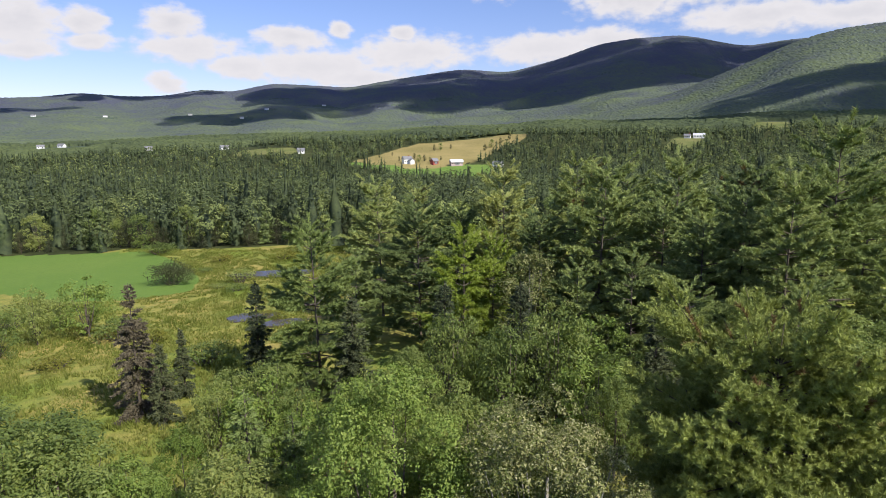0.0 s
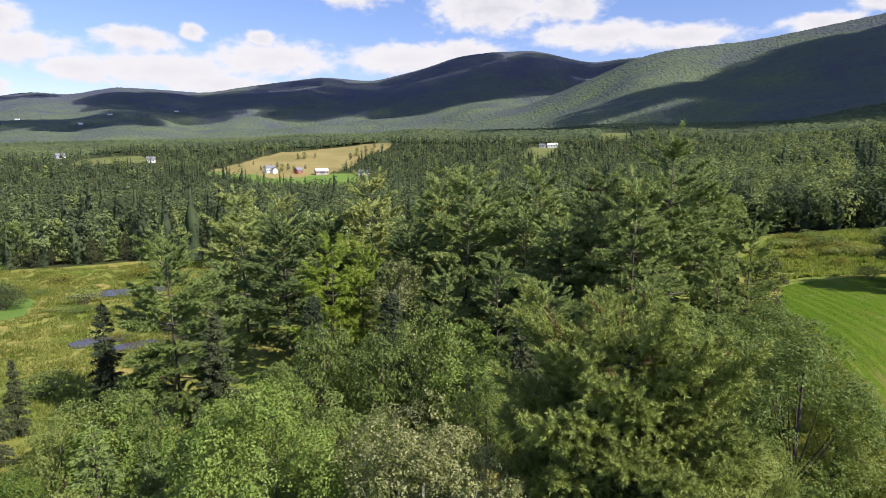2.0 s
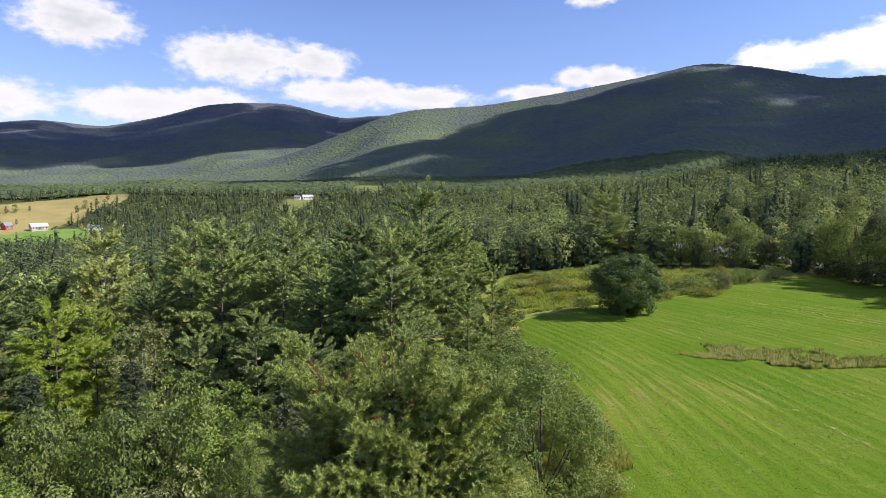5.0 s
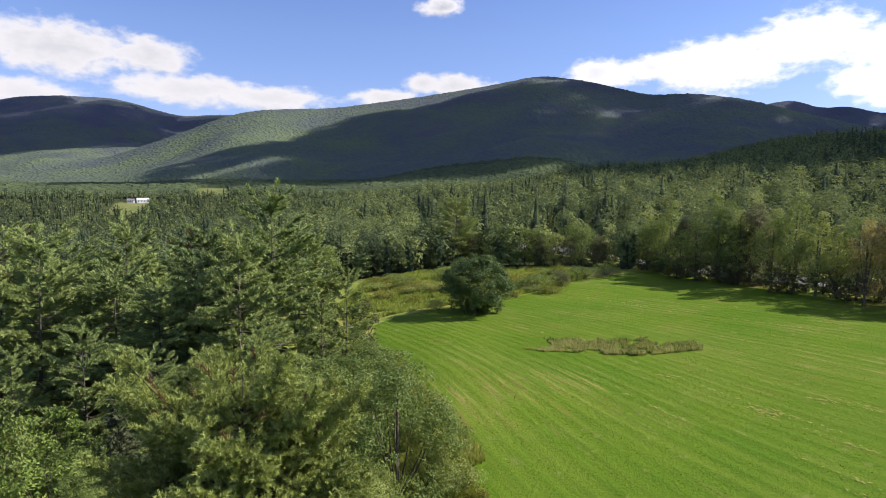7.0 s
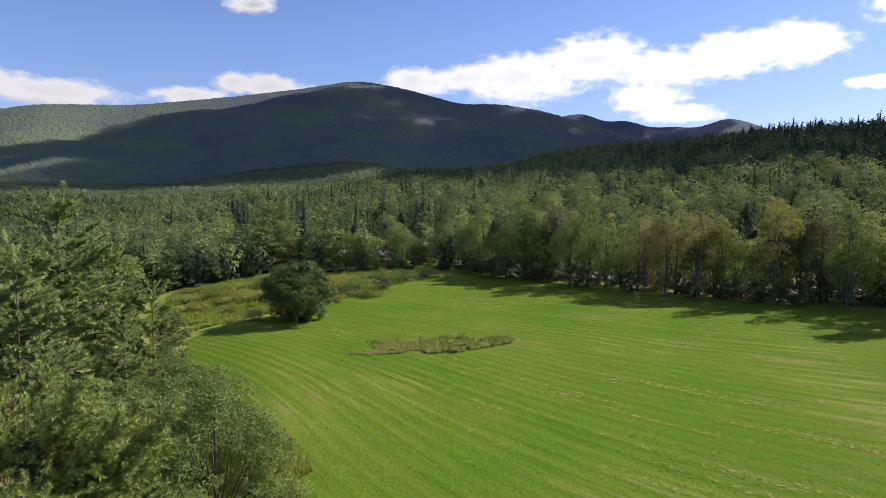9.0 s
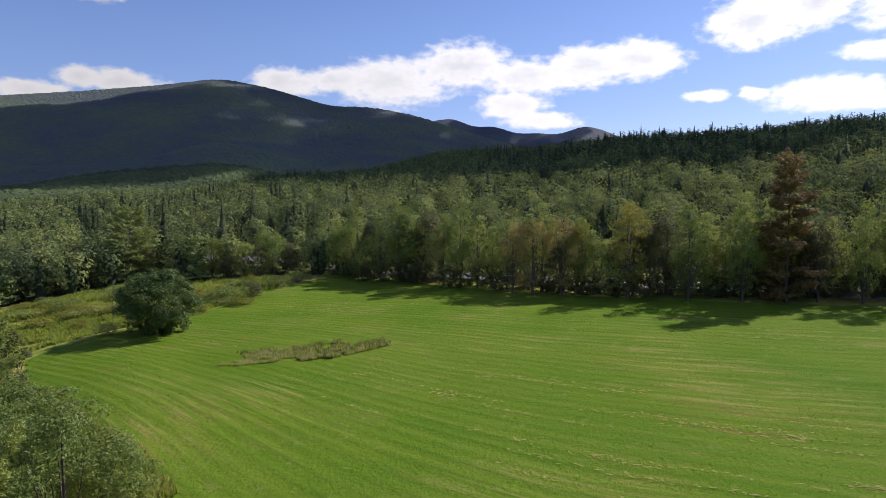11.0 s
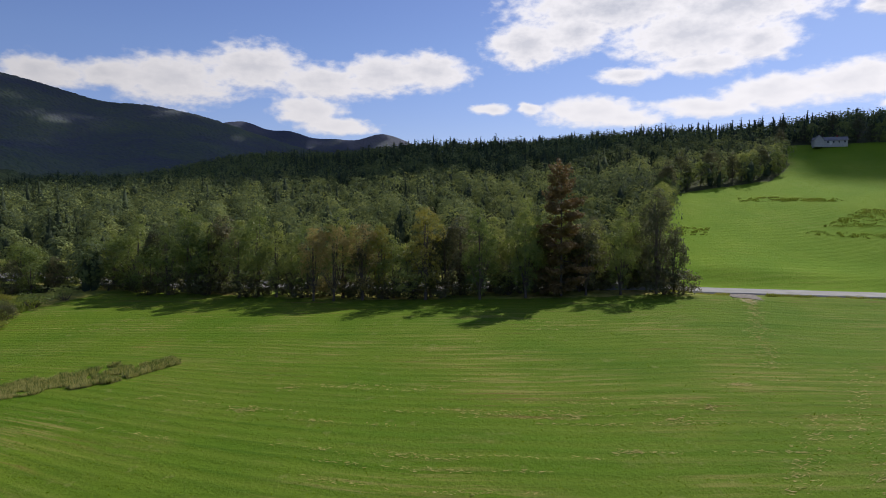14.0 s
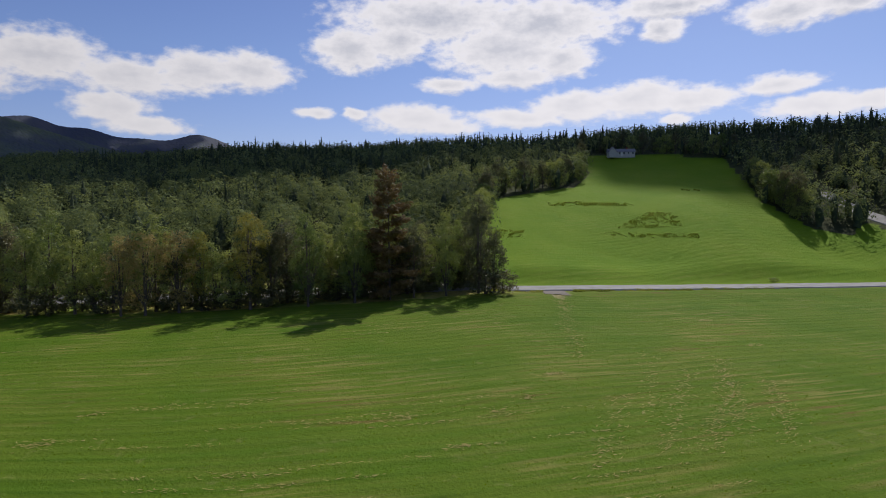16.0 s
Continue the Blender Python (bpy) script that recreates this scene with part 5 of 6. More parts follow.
        ts.append(np.repeat(tint[pick][t1] + np.repeat(rng.normal(0.0, 0.06, m * boughs), cards), 4))
        base += len(cv)
    v, faces, tints = np.concatenate(vs), np.concatenate(fs), np.clip(np.concatenate(ts), 0, 1)
    ob = new(name, mesh_from(name, v, faces, WOODS, tint=tints, smooth=True))
    return tagged(ob, label, "woods", kind="stuff")


woods("woods_front", "mixed woods of firs and broadleaf trees behind the fields", 156, 240, 8.2, ((5, 3), (5, 4)), 22, 0.72, 70, 26, (9, 17))
woods("woods", "mixed green woods on the slopes behind the fields", 240, 380, 8.6, ((5, 3), (5, 3)), 12, 1.0, 71, 18, (9, 16))
woods("valley_woods", "mixed green woods on the valley floor and slopes", 380, 760, 9.0, ((4, 2), (4, 3)), 4, 1.5, 72, 12, (8, 14))


def canopy(name, label, r0, r1, az0, az1, step, ratio, crown, tall, mat, seed, shift=0.0):
    """The closed roof of a far forest: one rounded or pointed crown to each cell of a shaken grid, over the lie of the land."""
    rng = np.random.default_rng(seed)
    az = np.arange(az0, az1, step)
    rr = r0 * ratio ** np.arange(int(math.log(r1 / r0) / math.log(ratio)) + 1)
    A, R = np.meshgrid(np.radians(az), rr)
    x, y = (R * np.sin(A)).ravel(), (R * np.cos(A)).ravel()
    size = 512
    jit = rng.uniform(0.1, 0.9, (size, size, 2))
    lot = rng.uniform(0, 1, (size, size, 2))
    gx, gy = x / crown, y / crown
    ix, iy = np.floor(gx).astype(int), np.floor(gy).astype(int)
    best, own = np.full(len(x), 9.0), np.zeros((len(x), 2), int)
    for dx in (-1, 0, 1):
        for dy in (-1, 0, 1):
            a, b = (ix + dx) % size, (iy + dy) % size
            d = np.hypot(ix + dx + jit[a, b, 0] - gx, iy + dy + jit[a, b, 1] - gy)
            k = d < best
            best[k] = d[k]
            own[k] = np.stack([a, b], 1)[k]
    kind, high = lot[own[:, 0], own[:, 1]].T
    stand = value_noise(x / 110, y / 110) * 0.6 + value_noise(x / 37 + 5, y / 37) * 0.4
    fir = kind < 0.35 + 0.5 * stand
    dome = np.where(fir, 1 - 1.15 * best, np.sqrt(np.clip(1 - (best / 0.85) ** 2, 0, 1)))
    top = tall * (0.55 + 0.6 * high) * np.where(fir, 1.1, 0.9) * np.interp(R.ravel(), (r0, 1100), (0.6, 1.0))
    ok = wooded(x, y)
    z = ground(x, y) + np.where(ok, top * (0.35 + 0.65 * dome), -3.0)
    # tint falls towards blue with distance and on the big mountain, painting haze and shade
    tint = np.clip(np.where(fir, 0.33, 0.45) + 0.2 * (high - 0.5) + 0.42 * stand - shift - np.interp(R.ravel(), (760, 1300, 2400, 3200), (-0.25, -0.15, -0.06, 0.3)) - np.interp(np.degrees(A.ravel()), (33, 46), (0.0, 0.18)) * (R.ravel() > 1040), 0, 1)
    na, nr = len(az), len(rr)
    i, j = np.meshgrid(np.arange(nr - 1), np.arange(na - 1), indexing="ij")
    quads = np.stack([i * na + j, i * na + j + 1, (i + 1) * na + j + 1, (i + 1) * na + j], -1).reshape(-1, 4)
    # none on the near mountain's back slope, out of sight
    q = quads[:, 0]
    deg = np.degrees(A.ravel()[q])
    quads = quads[~((R.ravel()[q] > 2450) & (deg > 31) & (deg < 71)) & ok[quads].any(1)]
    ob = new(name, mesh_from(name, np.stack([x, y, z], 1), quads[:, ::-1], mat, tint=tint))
    return tagged(ob, label, "woods", kind="stuff")


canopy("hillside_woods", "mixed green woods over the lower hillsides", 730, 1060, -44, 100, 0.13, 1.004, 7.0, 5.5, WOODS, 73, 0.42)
canopy("mountain_woods", "dense woods over the mountain slopes", 1045, 3720, -44, 96, 0.13, 1.005, 7.0, 3.6, WOODS_HAZED, 74)

# ---------------------------------------------------------------- clouds that shade the hills
CLOUD_BASE = 1500.0


def cumulus(seed, az, r, wide, deep, label, mat, base_z=CLOUD_BASE):
    """A flat-based cumulus, high up on the line from the sun to that piece of land."""
    rng = np.random.default_rng(seed)
    gx, gy = place(az, r)
    gz = float(ground(gx, gy)[0])
    along = (base_z - gz) / sun_way.z
    c = Vector((gx, gy, gz)) + sun_way * along
    out = np.array([math.sin(radians(az)), math.cos(radians(az))])
    side = np.array([out[1], -out[0]])
    n = 26
    a, q = rng.uniform(0, 2 * np.pi, n), np.sqrt(rng.uniform(0, 1, n)) * 0.8
    vs, fs, base = [], [], 0
    m, k = 14, 8
    th, ph = np.meshgrid(np.linspace(0, 2 * np.pi, m, endpoint=False), np.linspace(0.02, np.pi - 0.02, k))
    ball = np.stack([np.cos(th) * np.sin(ph), np.sin(th) * np.sin(ph), np.cos(ph)], -1).reshape(-1, 3)
    quads = np.array([(i * m + j, (i + 1) * m + j, (i + 1) * m + (j + 1) % m, i * m + (j + 1) % m) for i in range(k - 1) for j in range(m)])
    for i in range(n):
        mid = side * math.cos(a[i]) * q[i] * wide + out * math.sin(a[i]) * q[i] * deep
        size = rng.uniform(0.24, 0.4) * min(wide, deep)
        lump = 1 + 0.12 * np.sin(ball[:, 0] * 7 + i) * np.sin(ball[:, 1] * 6 - i) + 0.08 * np.sin(ball[:, 2] * 11 + 2 * i)
        p = ball * lump[:, None] * size * np.array([1.0, 1.0, 0.35])
        p[:, 2] = np.maximum(p[:, 2], -0.04 * size)
        vs.append(p + np.array([mid[0], mid[1], 0]))
        fs.append(quads + base)
        base += len(p)
    ob = tagged(new("cumulus_cloud", mesh_from("cumulus_cloud", np.concatenate(vs), np.concatenate(fs), mat, smooth=True)), label, "cloud", "cumulus clouds")
    ob.matrix_basis = Matrix.Translation(c)
    return ob


# all unseen, above the view; each added where its shade should fall on the land
for i, (az, r, wide, deep) in enumerate((
        (83, 605, 240, 250), (99, 610, 230, 260), (113, 615, 210, 260), (125, 578, 190, 250), (144, 740, 240, 280), (162, 760, 260, 300),
        (76, 1300, 420, 420), (61, 1380, 420, 480), (48, 1300, 300, 380), (37, 1130, 260, 200), (27, 1020, 240, 150), (59, 1980, 420, 330), (78, 2000, 300, 300), (84, 1500, 400, 600),
        (22, 3150, 500, 660), (11, 3080, 500, 680), (0, 3030, 500, 640), (-9, 2900, 420, 480), (-16, 2350, 330, 200), (-26, 3250, 500, 180), (-36, 2900, 420, 150), (34, 3100, 400, 500),
        (28.5, 1400, 120, 170), (33, 1480, 160, 230), (38, 1600, 190, 330), (43, 1680, 200, 400), (48, 1680, 200, 450), (77, 2800, 330, 480), (83, 3100, 300, 520))):
    cumulus(300 + i, az, r, wide, deep, "white flat-based summer cumulus cloud above the view, shading the hills", CLOUD if i < 6 else THIN_CLOUD, CLOUD_BASE if i < 27 else 2200.0)

# ---------------------------------------------------------------- ponds


def pond(az, r, wide, deep, seed):
    rng = np.random.default_rng(seed)
    x, y = place(az, r)
    a = np.linspace(0, 2 * np.pi, 48, endpoint=False)
    q = 1 + 0.16 * np.sin(2 * a + rng.uniform(0, 6)) + 0.1 * np.sin(3 * a + rng.uniform(0, 6)) + 0.05 * np.sin(7 * a)
    out = np.array(place(az, 1.0))
    side = np.array([out[1], -out[0]])
    p = np.outer(np.cos(a) * q * wide / 2, side) + np.outer(np.sin(a) * q * deep / 2, out) + np.array([x, y])
    z = float(np.max(ground(p[:, 0], p[:, 1]))) + 0.03
    v = np.concatenate([np.column_stack([p, np.full(48, z)]), np.column_stack([p, np.full(48, z - 0.9)])])
    bm = bmesh.new()
    vs = [bm.verts.new(c) for c in v]
    bm.faces.new(vs[:48])
    for i in range(48):
        j = (i + 1) % 48
        bm.faces.new((vs[i], vs[48 + i], vs[48 + j], vs[j]))
    bmesh.ops.recalc_face_normals(bm, faces=bm.faces)
    me = bpy.data.meshes.new("pond")
    bm.to_mesh(me)
    bm.free()
    me.materials.append(WATER)
    tagged(new("pond", me), "still dark pond water in the marsh", "pond", kind="structure")


pond(-15.3, 122, 15, 6, 1)
pond(-17.6, 91.5, 6.5, 4.5, 2)
pond(-14.9, 86, 6, 3.0, 3)

# ---------------------------------------------------------------- houses and barns


def block(x0, x1, y0, y1, z0, z1):
    bm = bmesh.new()
    vs = [bm.verts.new((x, y, z)) for z in (z0, z1) for y in (y0, y1) for x in (x0, x1)]
    for q in ((0, 2, 3, 1), (4, 5, 7, 6), (0, 1, 5, 4), (2, 6, 7, 3), (0, 4, 6, 2), (1, 3, 7, 5)):
        bm.faces.new([vs[i] for i in q])
    return bm


def bm_part(name, bm, mat, parent, label=""):
    me = bpy.data.meshes.new(name)
    bm.to_mesh(me)
    bm.free()
    me.materials.append(mat)
    return part(name, me, parent, label)


def gable_body(l, d, wall, peak):
    """Walls with two gables; the ridge runs along x."""
    bm = bmesh.new()
    rows = []
    for x in (-l / 2, l / 2):
        rows.append([bm.verts.new((x, y, z)) for y, z in ((-d / 2, -1.2), (d / 2, -1.2), (d / 2, wall), (0, peak), (-d / 2, wall))])
    bm.faces.new(rows[0][::-1])
    bm.faces.new(rows[1])
    for i in range(5):
        j = (i + 1) % 5
        bm.faces.new((rows[0][i], rows[0][j], rows[1][j], rows[1][i]))
    bmesh.ops.recalc_face_normals(bm, faces=bm.faces)
    return bm


def gable_roof(l, d, wall, peak, over=0.45, thick=0.22):
    bm = bmesh.new()
    slope = (peak - wall) / (d / 2)
    prof = [(-d / 2 - over, wall - slope * over), (0, peak), (d / 2 + over, wall - slope * over)]
    prof = [(y, z + 0.02) for y, z in prof] + [(y, z + thick) for y, z in prof[::-1]]
    rows = [[bm.verts.new((x, y, z)) for y, z in prof] for x in (-l / 2 - over, l / 2 + over)]
    for i in range(6):
        j = (i + 1) % 6
        bm.faces.new((rows[0][i], rows[0][j], rows[1][j], rows[1][i]))
    for q in ((0, 1, 4, 5), (1, 2, 3, 4)):
        bm.faces.new([rows[0][i] for i in q][::-1])
        bm.faces.new([rows[1][i] for i in q])
    bmesh.ops.recalc_face_normals(bm, faces=bm.faces)
    return bm


def house(az, r, l, d, wall, peak, turn, paint, roofing, label, name="house", windows=4, rows=1, doors=True, chimney=True, wing=None, big_door=False):
    x, y = place(az, r)
    ob = thing(name, label, "barn" if name == "barn" else "house")
    ob.matrix_basis = pose(x, y, float(ground(x, y)[0]) + 0.3, 0, 0, turn)
    bm_part("wall", gable_body(l, d, wall, peak), paint, ob)
    roof = bm_part("roof", gable_roof(l, d, wall, peak), roofing, ob)
    if chimney:
        bm_part("chimney", block(l * 0.2, l * 0.2 + 0.7, -0.35, 0.35, peak - 1.2, peak + 1.0), RED_PAINT, roof)
    for s in (-1, 1):
        for k in range(rows):
            for i in range(windows):
                wx = -l / 2 + l * (i + 0.5) / windows
                z0 = 0.9 + k * 2.6
                if z0 + 1.2 > wall:
                    continue
                win = bm_part("window", block(wx - 0.55, wx + 0.55, s * d / 2 - 0.04, s * d / 2 + 0.04, z0, z0 + 1.25), TRIM, ob)
                bm_part("pane", block(wx - 0.45, wx + 0.45, s * d / 2 - 0.06, s * d / 2 + 0.06, z0 + 0.1, z0 + 1.15), DARK_GLASS, win)
        if doors:
            wide, tall = (1.7, 2.9) if big_door else (0.5, 2.05)
            bm_part("door", block(-wide, wide, s * d / 2 - 0.05, s * d / 2 + 0.05, 0.0, min(tall, wall - 0.1)), TRIM if not big_door else GREY_ROOF, ob)
    for s in (-1, 1):
        win = bm_part("window", block(s * l / 2 - 0.04, s * l / 2 + 0.04, -0.5, 0.5, wall - 0.2, wall + 1.0), TRIM, ob)
        bm_part("pane", block(s * l / 2 - 0.06, s * l / 2 + 0.06, -0.4, 0.4, wall - 0.1, wall + 0.9), DARK_GLASS, win)
    if wing:
        wx, wl, wd, ww, wp = wing
        turned = Matrix.Translation((wx, -d / 2 - wl / 2 + wd * 0.2, 0)) @ Matrix.Rotation(math.pi / 2, 4, "Z")
        for nm, bm, mat in (("wing_wall", gable_body(wl + wd, wd, ww, wp), paint), ("wing_roof", gable_roof(wl + wd, wd, ww, wp), roofing)):
            bmesh.ops.transform(bm, matrix=turned, verts=bm.verts)
            bm_part(nm, bm, mat, ob)
    return ob


house(125.6, 402, 16, 6, 2.4, 4.2, -125.6 + 12, SHADED_PAINT, GREY_ROOF, "long off-white house on top of the hill field, shade painted into its walls", windows=6, wing=(-6.0, 1.5, 4.4, 2.6, 5.0))
house(-3.1, 577, 8, 5.5, 3.9, 6.0, 30, WHITE_PAINT, GREY_ROOF, "white two-storey farmhouse with grey roof", "farmhouse", 4, 2, wing=(2.2, 3.0, 4.2, 2.4, 4.0))
house(-0.6, 572, 6, 4.5, 2.9, 5.0, 40, RED_PAINT, GREY_ROOF, "small red barn at the farm", "barn", 2, 1, chimney=False, big_door=True)
house(1.4, 566, 11, 6, 2.9, 5.0, 14, FADED_PAINT, PALE_ROOF, "long faded pinkish barn with pale metal roof", "barn", 5, 1, chimney=False, big_door=True)
house(5.2, 560, 9, 6, 2.8, 4.6, -20, WHITE_PAINT, GREY_ROOF, "low grey-roofed shed by the farm lane", "shed", 2, 1, chimney=False)
house(22.2, 694, 11, 6, 2.4, 4.4, -16, WHITE_PAINT, PALE_ROOF, "white barn with pale roof in a clearing", "barn", 4, 1, chimney=False)
house(21.3, 690, 6, 4, 2.2, 3.8, -30, WHITE_PAINT, GREY_ROOF, "small white house beside the barn", windows=3)
house(-22.1, 300, 8, 7, 4.6, 7.6, 20, WHITE_PAINT, PALE_ROOF, "white house among the valley trees", windows=3, rows=2)

for az, r, l, turn in ((-24.8, 790, 11, 20), (-18.9, 740, 13, 40), (-12.5, 652, 10, 10), (-32.3, 970, 12, 30), (-30.9, 972, 12, -10), (-32.5, 2610, 22, 10), (-27.7, 2550, 20, 30), (-21.4, 2500, 18, 0), (-17.3, 2290, 18, 20),
                       (-15.2, 2440, 20, -20), (-10.3, 2740, 22, 10)):
    house(az, r, l * 0.7, 6, 2.6 if r < 1000 else 4.0, 4.8 if r < 1000 else 6.5, turn, WHITE_PAINT, GREY_ROOF, "far white house on the wooded slope", windows=2, rows=1, chimney=False)

# ---------------------------------------------------------------- tall grass and weeds


def tall_grass(name, label, polys, n, height, mat, seed, width=0.09, blades=3, patchy=False):
    """Clumps of upright blades over pieces of the plan."""
    rng = np.random.default_rng(seed)
    xs, ys = [], []
    area = [abs(np.sum(p[:, 0] * np.roll(p[:, 1], -1) - np.roll(p[:, 0], -1) * p[:, 1])) / 2 for p in polys]
    for p, s in zip(polys, area):
        want = int(n * s / sum(area))
        got = 0
        while got < want:
            x, y = rng.uniform(p[:, 0].min(), p[:, 0].max(), want * 3), rng.uniform(p[:, 1].min(), p[:, 1].max(), want * 3)
            k = inside(x, y, p) & ~inside(x, y, CROP) & (value_noise(x / 1.7 + 40, y / 1.7) + (0.6 * value_noise(x / 0.7, y / 0.7 + 20) if patchy else 0) > (-0.2 if patchy else -0.45))
            x, y = x[k][:want - got], y[k][:want - got]
            xs.append(x)
            ys.append(y)
            got += len(x)
    x, y = np.concatenate(xs), np.concatenate(ys)
    m = len(x)
    patch = np.clip(0.5 + 0.5 * value_noise(x / 3.0, y / 3.0) + 0.3 * value_noise(x / 1.1, y / 1.1), 0.15, 1.4)
    at = np.stack([x, y, ground(x, y) - 0.03], 1)
    way = np.stack([rng.normal(0, 0.25, m), rng.normal(0, 0.25, m), np.ones(m)], 1)
    v, f = fans(rng, at, way, height * (0.5 + 0.7 * patch), blades, width, 0.28)
    tint = np.repeat(np.clip(0.5 + 0.6 * value_noise(x / 6.0 + 9, y / 6.0) + rng.normal(0, 0.15, m), 0, 1), blades * 3)
    return tagged(new(name, mesh_from(name, v, f, mat, tint=tint)), label, "grass", kind="stuff")


UNMOWN = plan_of(((56.9, 82.4), (58.2, 80.0), (61.0, 77.6), (63.4, 78.6), (65.6, 79.0), (68.6, 82.2), (71.0, 85.2), (70.2, 88.6), (68.4, 86.4), (66, 87.6), (63.0, 84.6), (61.0, 86.8), (58.4, 84.8)))
RIM = [plan_of(((68.2, 84.2), (70.9, 86.2), (70.2, 87.2), (67.6, 85.6))), plan_of(((57.0, 84), (58.8, 83.6), (59.0, 85), (57.2, 85.4)))]
DITCH = plan_of(((55.2, 80.4), (57.4, 81.4), (59.4, 79.6), (58.6, 78.6), (56.8, 79.2)))
HILL_WEEDS = [plan_of(p) for p in (((124.2, 222), (132.2, 227), (132.0, 231), (124.4, 227)), ((125.4, 232), (130.8, 238), (130.2, 254), (128.0, 255), (126.4, 243)), ((119.4, 258), (126.8, 266), (126.2, 271), (121.5, 269), (119.2, 264)),
                                   ((113.4, 200), (117.0, 204), (117.2, 214), (113.8, 214)), ((130.6, 304), (132.2, 306), (132.0, 309), (130.6, 308)))]
VERGE = [plan_of(((112.5, 138.5), (118.8, 143.5), (118.8, 147), (112.5, 143))), plan_of(((121.5, 147.5), (132, 168), (140, 195), (140, 199), (132, 172), (121.5, 150.5)))]
tall_grass("dry_grass", "strip of tall dry unmown grass in the mown field", [UNMOWN], 9000, 0.58, DRYGRASS, 81, 0.06, 4, patchy=True)
tall_grass("green_rushes", "green rushes and weeds in the unmown strip", [*RIM, UNMOWN], 900, 0.8, LEAFY_WEEDS, 87, 0.08, 4, patchy=True)
tall_grass("ditch_weeds", "brown trampled weeds at the end of the strip", [DITCH], 260, 0.45, DRYGRASS, 88, 0.12, 3, patchy=True)
tall_grass("hill_weeds", "patches of rough unmown weeds in the hill field", HILL_WEEDS, 4200, 0.55, ROUGH_WEEDS, 82, 0.16, 3, patchy=True)
tall_grass("verge_grass", "rough grass verge along the road", VERGE, 3000, 0.5, WEEDS, 83, 0.12, 3)
tall_grass("marsh_grass", "tall ochre and green marsh grasses", [MARSH[[0, 1, 2, 3, 4, 5, 6, 7]]], 52000, 0.5, WEEDS, 84, 0.13, 3)
tall_grass("glade_grass", "tall weedy grass in the glade", [GLADE], 16000, 0.85, GLADE_WEEDS, 85, 0.22, 3)
tall_grass("rough_grass", "rough green grass along the field's edge", [plan_of(((60, 22), (53.4, 43), (47.6, 58), (43.6, 80), (41.5, 84), (40, 62), (44, 45), (50, 28)))], 9000, 0.55, WEEDS, 86, 0.14, 3)


def field_tufts():
    """Stubble and regrowth of the mown field, thicker along the mower's rows."""
    rng = np.random.default_rng(90)
    n = 30000
    az, r = np.radians(rng.uniform(42, 146, n)), 36 + 106 * rng.uniform(0, 1, n) ** 0.8
    x, y = r * np.sin(az), r * np.cos(az)
    row = 133 - x
    far = 30000
    q, s = rng.uniform(110, 158, far), 145 + 275 * rng.uniform(0, 1, far) ** 0.75
    n = n + far
    x, y = np.append(x, s * np.sin(np.radians(q))), np.append(y, s * np.cos(np.radians(q)))
    row = np.append(row, np.full(far, 0.6))
    keep = (inside(x, y, FIELD) | (inside(x, y, HILL_FIELD) & (edge_distance(x, y, np.array(ROAD)) > 7))) & ~inside(x, y, UNMOWN) & (rng.uniform(0, 1, n) < 0.35 + 0.65 * (np.sin(row * 2 * np.pi / 2.3) > 0.2))
    x, y = x[keep], y[keep]
    m = len(x)
    at = np.stack([x, y, ground(x, y) - 0.02], 1)
    way = np.stack([rng.normal(0, 0.5, m), rng.normal(0, 0.5, m), np.ones(m)], 1)
    hill = np.clip((np.hypot(x, y) - 140) / 60, 0, 1) * (x > 128)
    v, f = fans(rng, at, way, rng.uniform(0.07, 0.16, m) * (1 + 0.35 * hill), 2, 0.35, 0.4)
    tint = np.repeat(np.clip(0.35 + 0.5 * value_noise(x / 8.0, y / 8.0) + rng.normal(0, 0.2, m), 0, 1), 6)
    tagged(new("field_grass", mesh_from("field_grass", v, f, GRASS, tint=tint)), "short regrown grass tufts over the mown field", "grass", kind="stuff")


field_tufts()


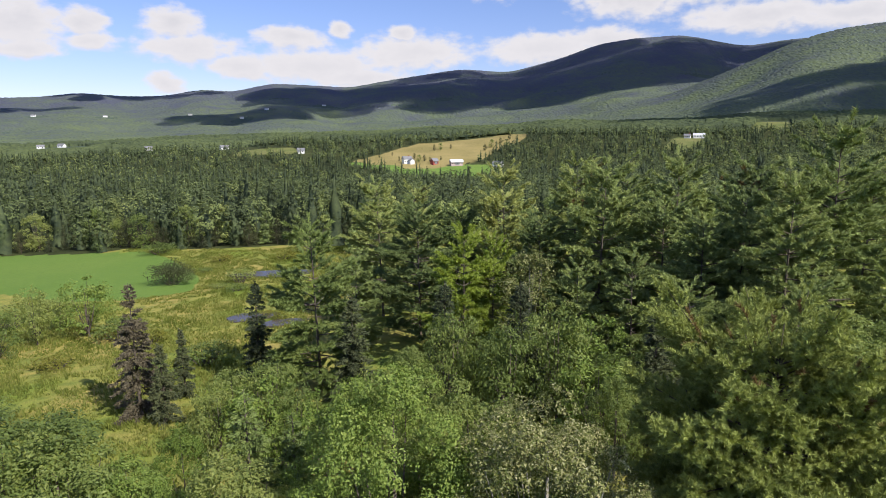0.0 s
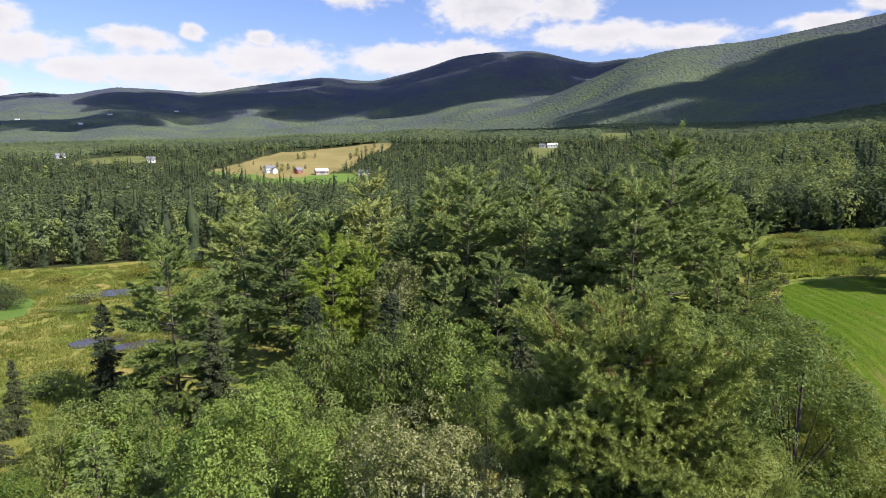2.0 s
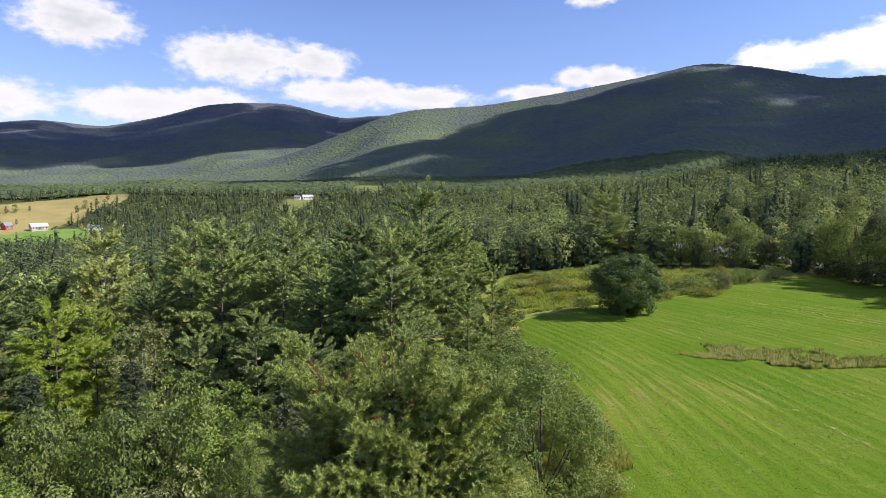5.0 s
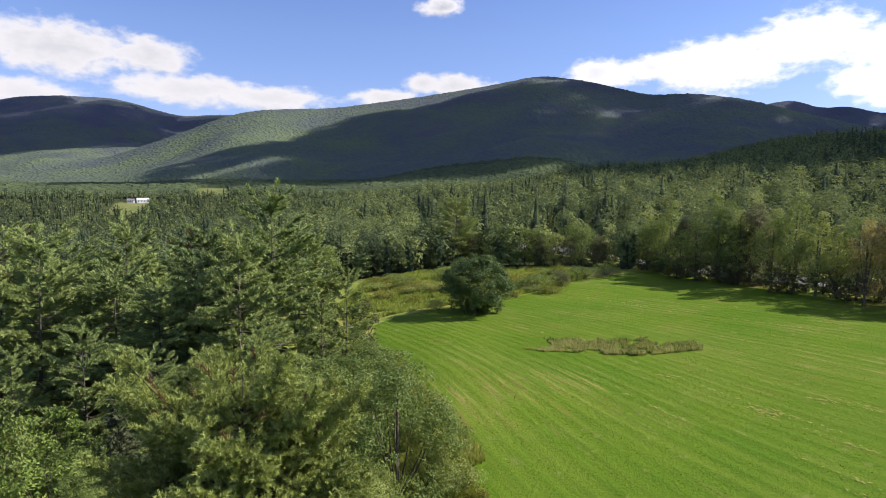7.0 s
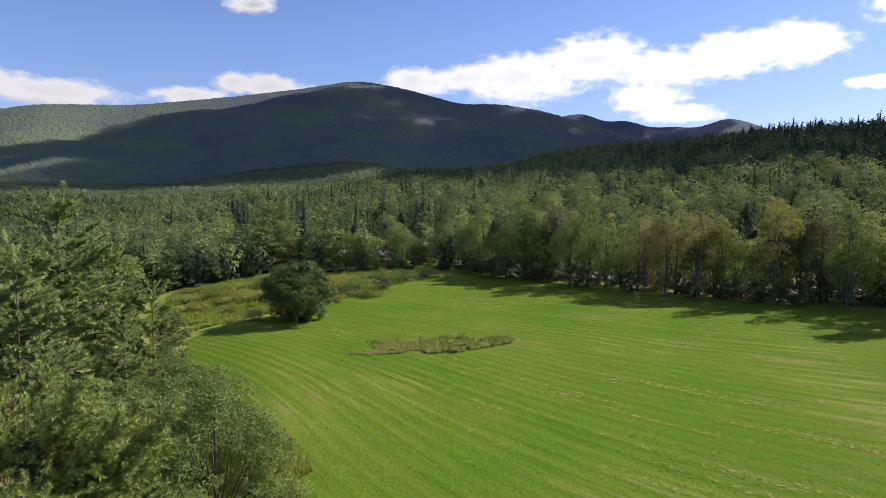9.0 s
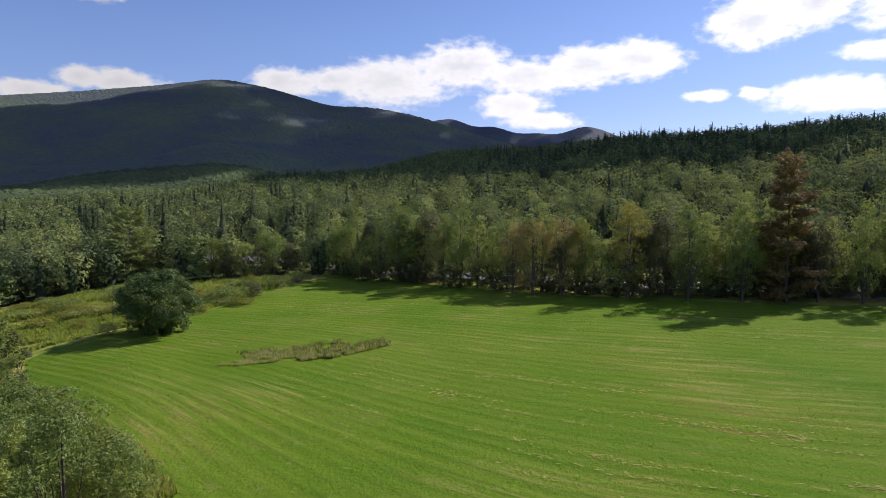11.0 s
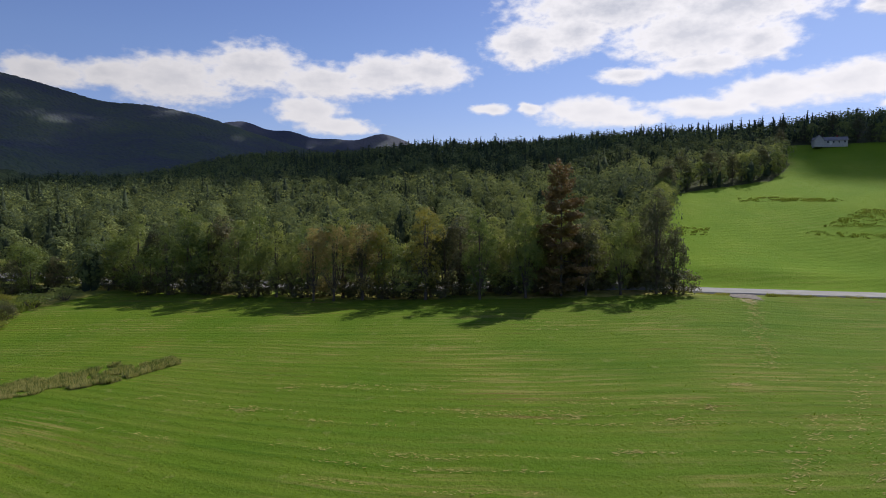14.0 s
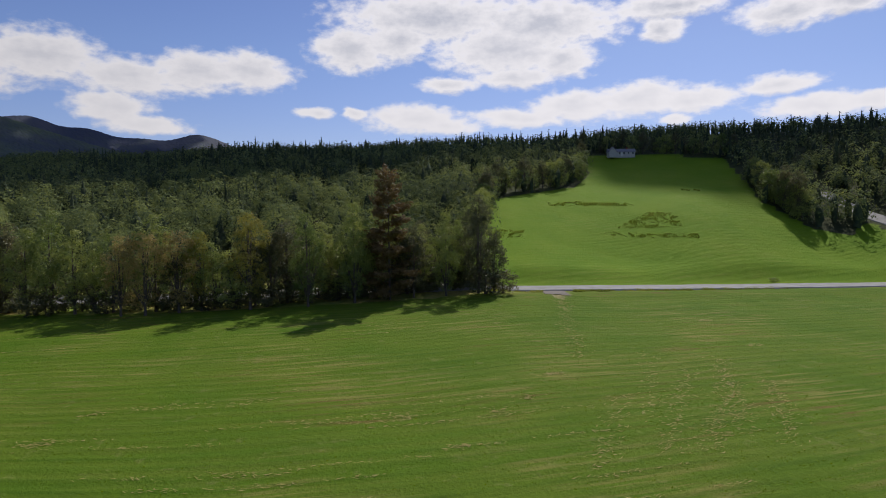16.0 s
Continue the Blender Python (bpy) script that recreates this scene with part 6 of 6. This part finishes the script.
def hay_scraps():
    """Dry hay left lying: thin swaths along the mower's rows, and drips along the cart tracks to the field entrance."""
    rng = np.random.default_rng(91)
    xs, ys = [], []
    for i in range(120):
        x0, y0 = rng.uniform(34, 116), rng.uniform(-60, 60)
        if value_noise(np.array([x0 / 20 + 5]), np.array([y0 / 20]))[0] < -0.05 + 0.25 * (y0 < -10):
            continue
        # a thin swath that follows the row
        length, px, py = rng.uniform(4, 20), x0, y0
        for k in range(int(length / 0.3)):
            gx = float(mower_row(px + 0.1, py) - mower_row(px - 0.1, py))
            gy = float(mower_row(px, py + 0.1) - mower_row(px, py - 0.1))
            l = math.hypot(gx, gy)
            px, py = px - gy / l * 0.3, py + gx / l * 0.3
            if rng.random() < 0.55 + 0.4 * math.sin(k * 0.21 + i):
                xs.append(np.array([px + rng.normal(0, 0.16)]))
                ys.append(np.array([py + rng.normal(0, 0.16)]))
    for az0, az1, r0, r1, n in ((120.2, 121.0, 140, 120, 130), (120.6, 122.4, 118, 84, 110), (128.1, 128.4, 92, 62, 60), (131.6, 129.6, 84, 52, 100), (133.6, 136.4, 92, 60, 130), (126.0, 124.0, 70, 48, 60), (137.5, 139.5, 84, 60, 90), (134.6, 133.4, 78, 54, 90)):
        n *= 2
        t = np.clip(np.floor(rng.uniform(0, 1, n) * 11) / 11 + rng.normal(0, 0.03, n), 0, 1)
        a, r = np.radians(az0 + (az1 - az0) * t), r0 + (r1 - r0) * t
        xs.append(r * np.sin(a) + rng.normal(0, 0.8, n))
        ys.append(r * np.cos(a) + rng.normal(0, 0.8, n))
    for az, r, n in ((132.6, 126, 90), (119.8, 76, 60), (136.5, 106, 30), (115.0, 62, 24), (117.5, 66, 24), (106, 60, 22), (111, 52, 24), (76, 64, 40), (80, 70, 24), (68, 72, 24)):
        x, y = place(az, r)
        xs.append(x + rng.normal(0, 0.4, n))
        ys.append(y + rng.normal(0, 0.8, n))
    x, y = np.concatenate(xs), np.concatenate(ys)
    k = inside(x, y, FIELD)
    x, y = x[k], y[k]
    x, y = np.repeat(x, 3) + rng.normal(0, 0.1, 3 * len(x)), np.repeat(y, 3) + rng.normal(0, 0.14, 3 * len(y))
    m = len(x)
    at = np.stack([x, y, ground(x, y) + rng.uniform(0.03, 0.09, m)], 1)
    gx = mower_row(x + 0.1, y) - mower_row(x - 0.1, y)
    gy = mower_row(x, y + 0.1) - mower_row(x, y - 0.1)
    v, f = leaves(rng, at, np.tile((0.0, 0.0, 1.0), (m, 1)), rng.uniform(0.2, 0.55, m), 0.16, 0.2, unit(np.stack([-gy, gx, gx * 0], 1)), 0.0)
    tint = np.repeat(rng.uniform(0.2, 1, m), 4)
    tagged(new("hay_scraps", mesh_from("hay_scraps", v, f, HAY_SCRAPS, tint=tint)), "scraps of dry straw-coloured hay on the mown field", "hay", kind="stuff")


hay_scraps()
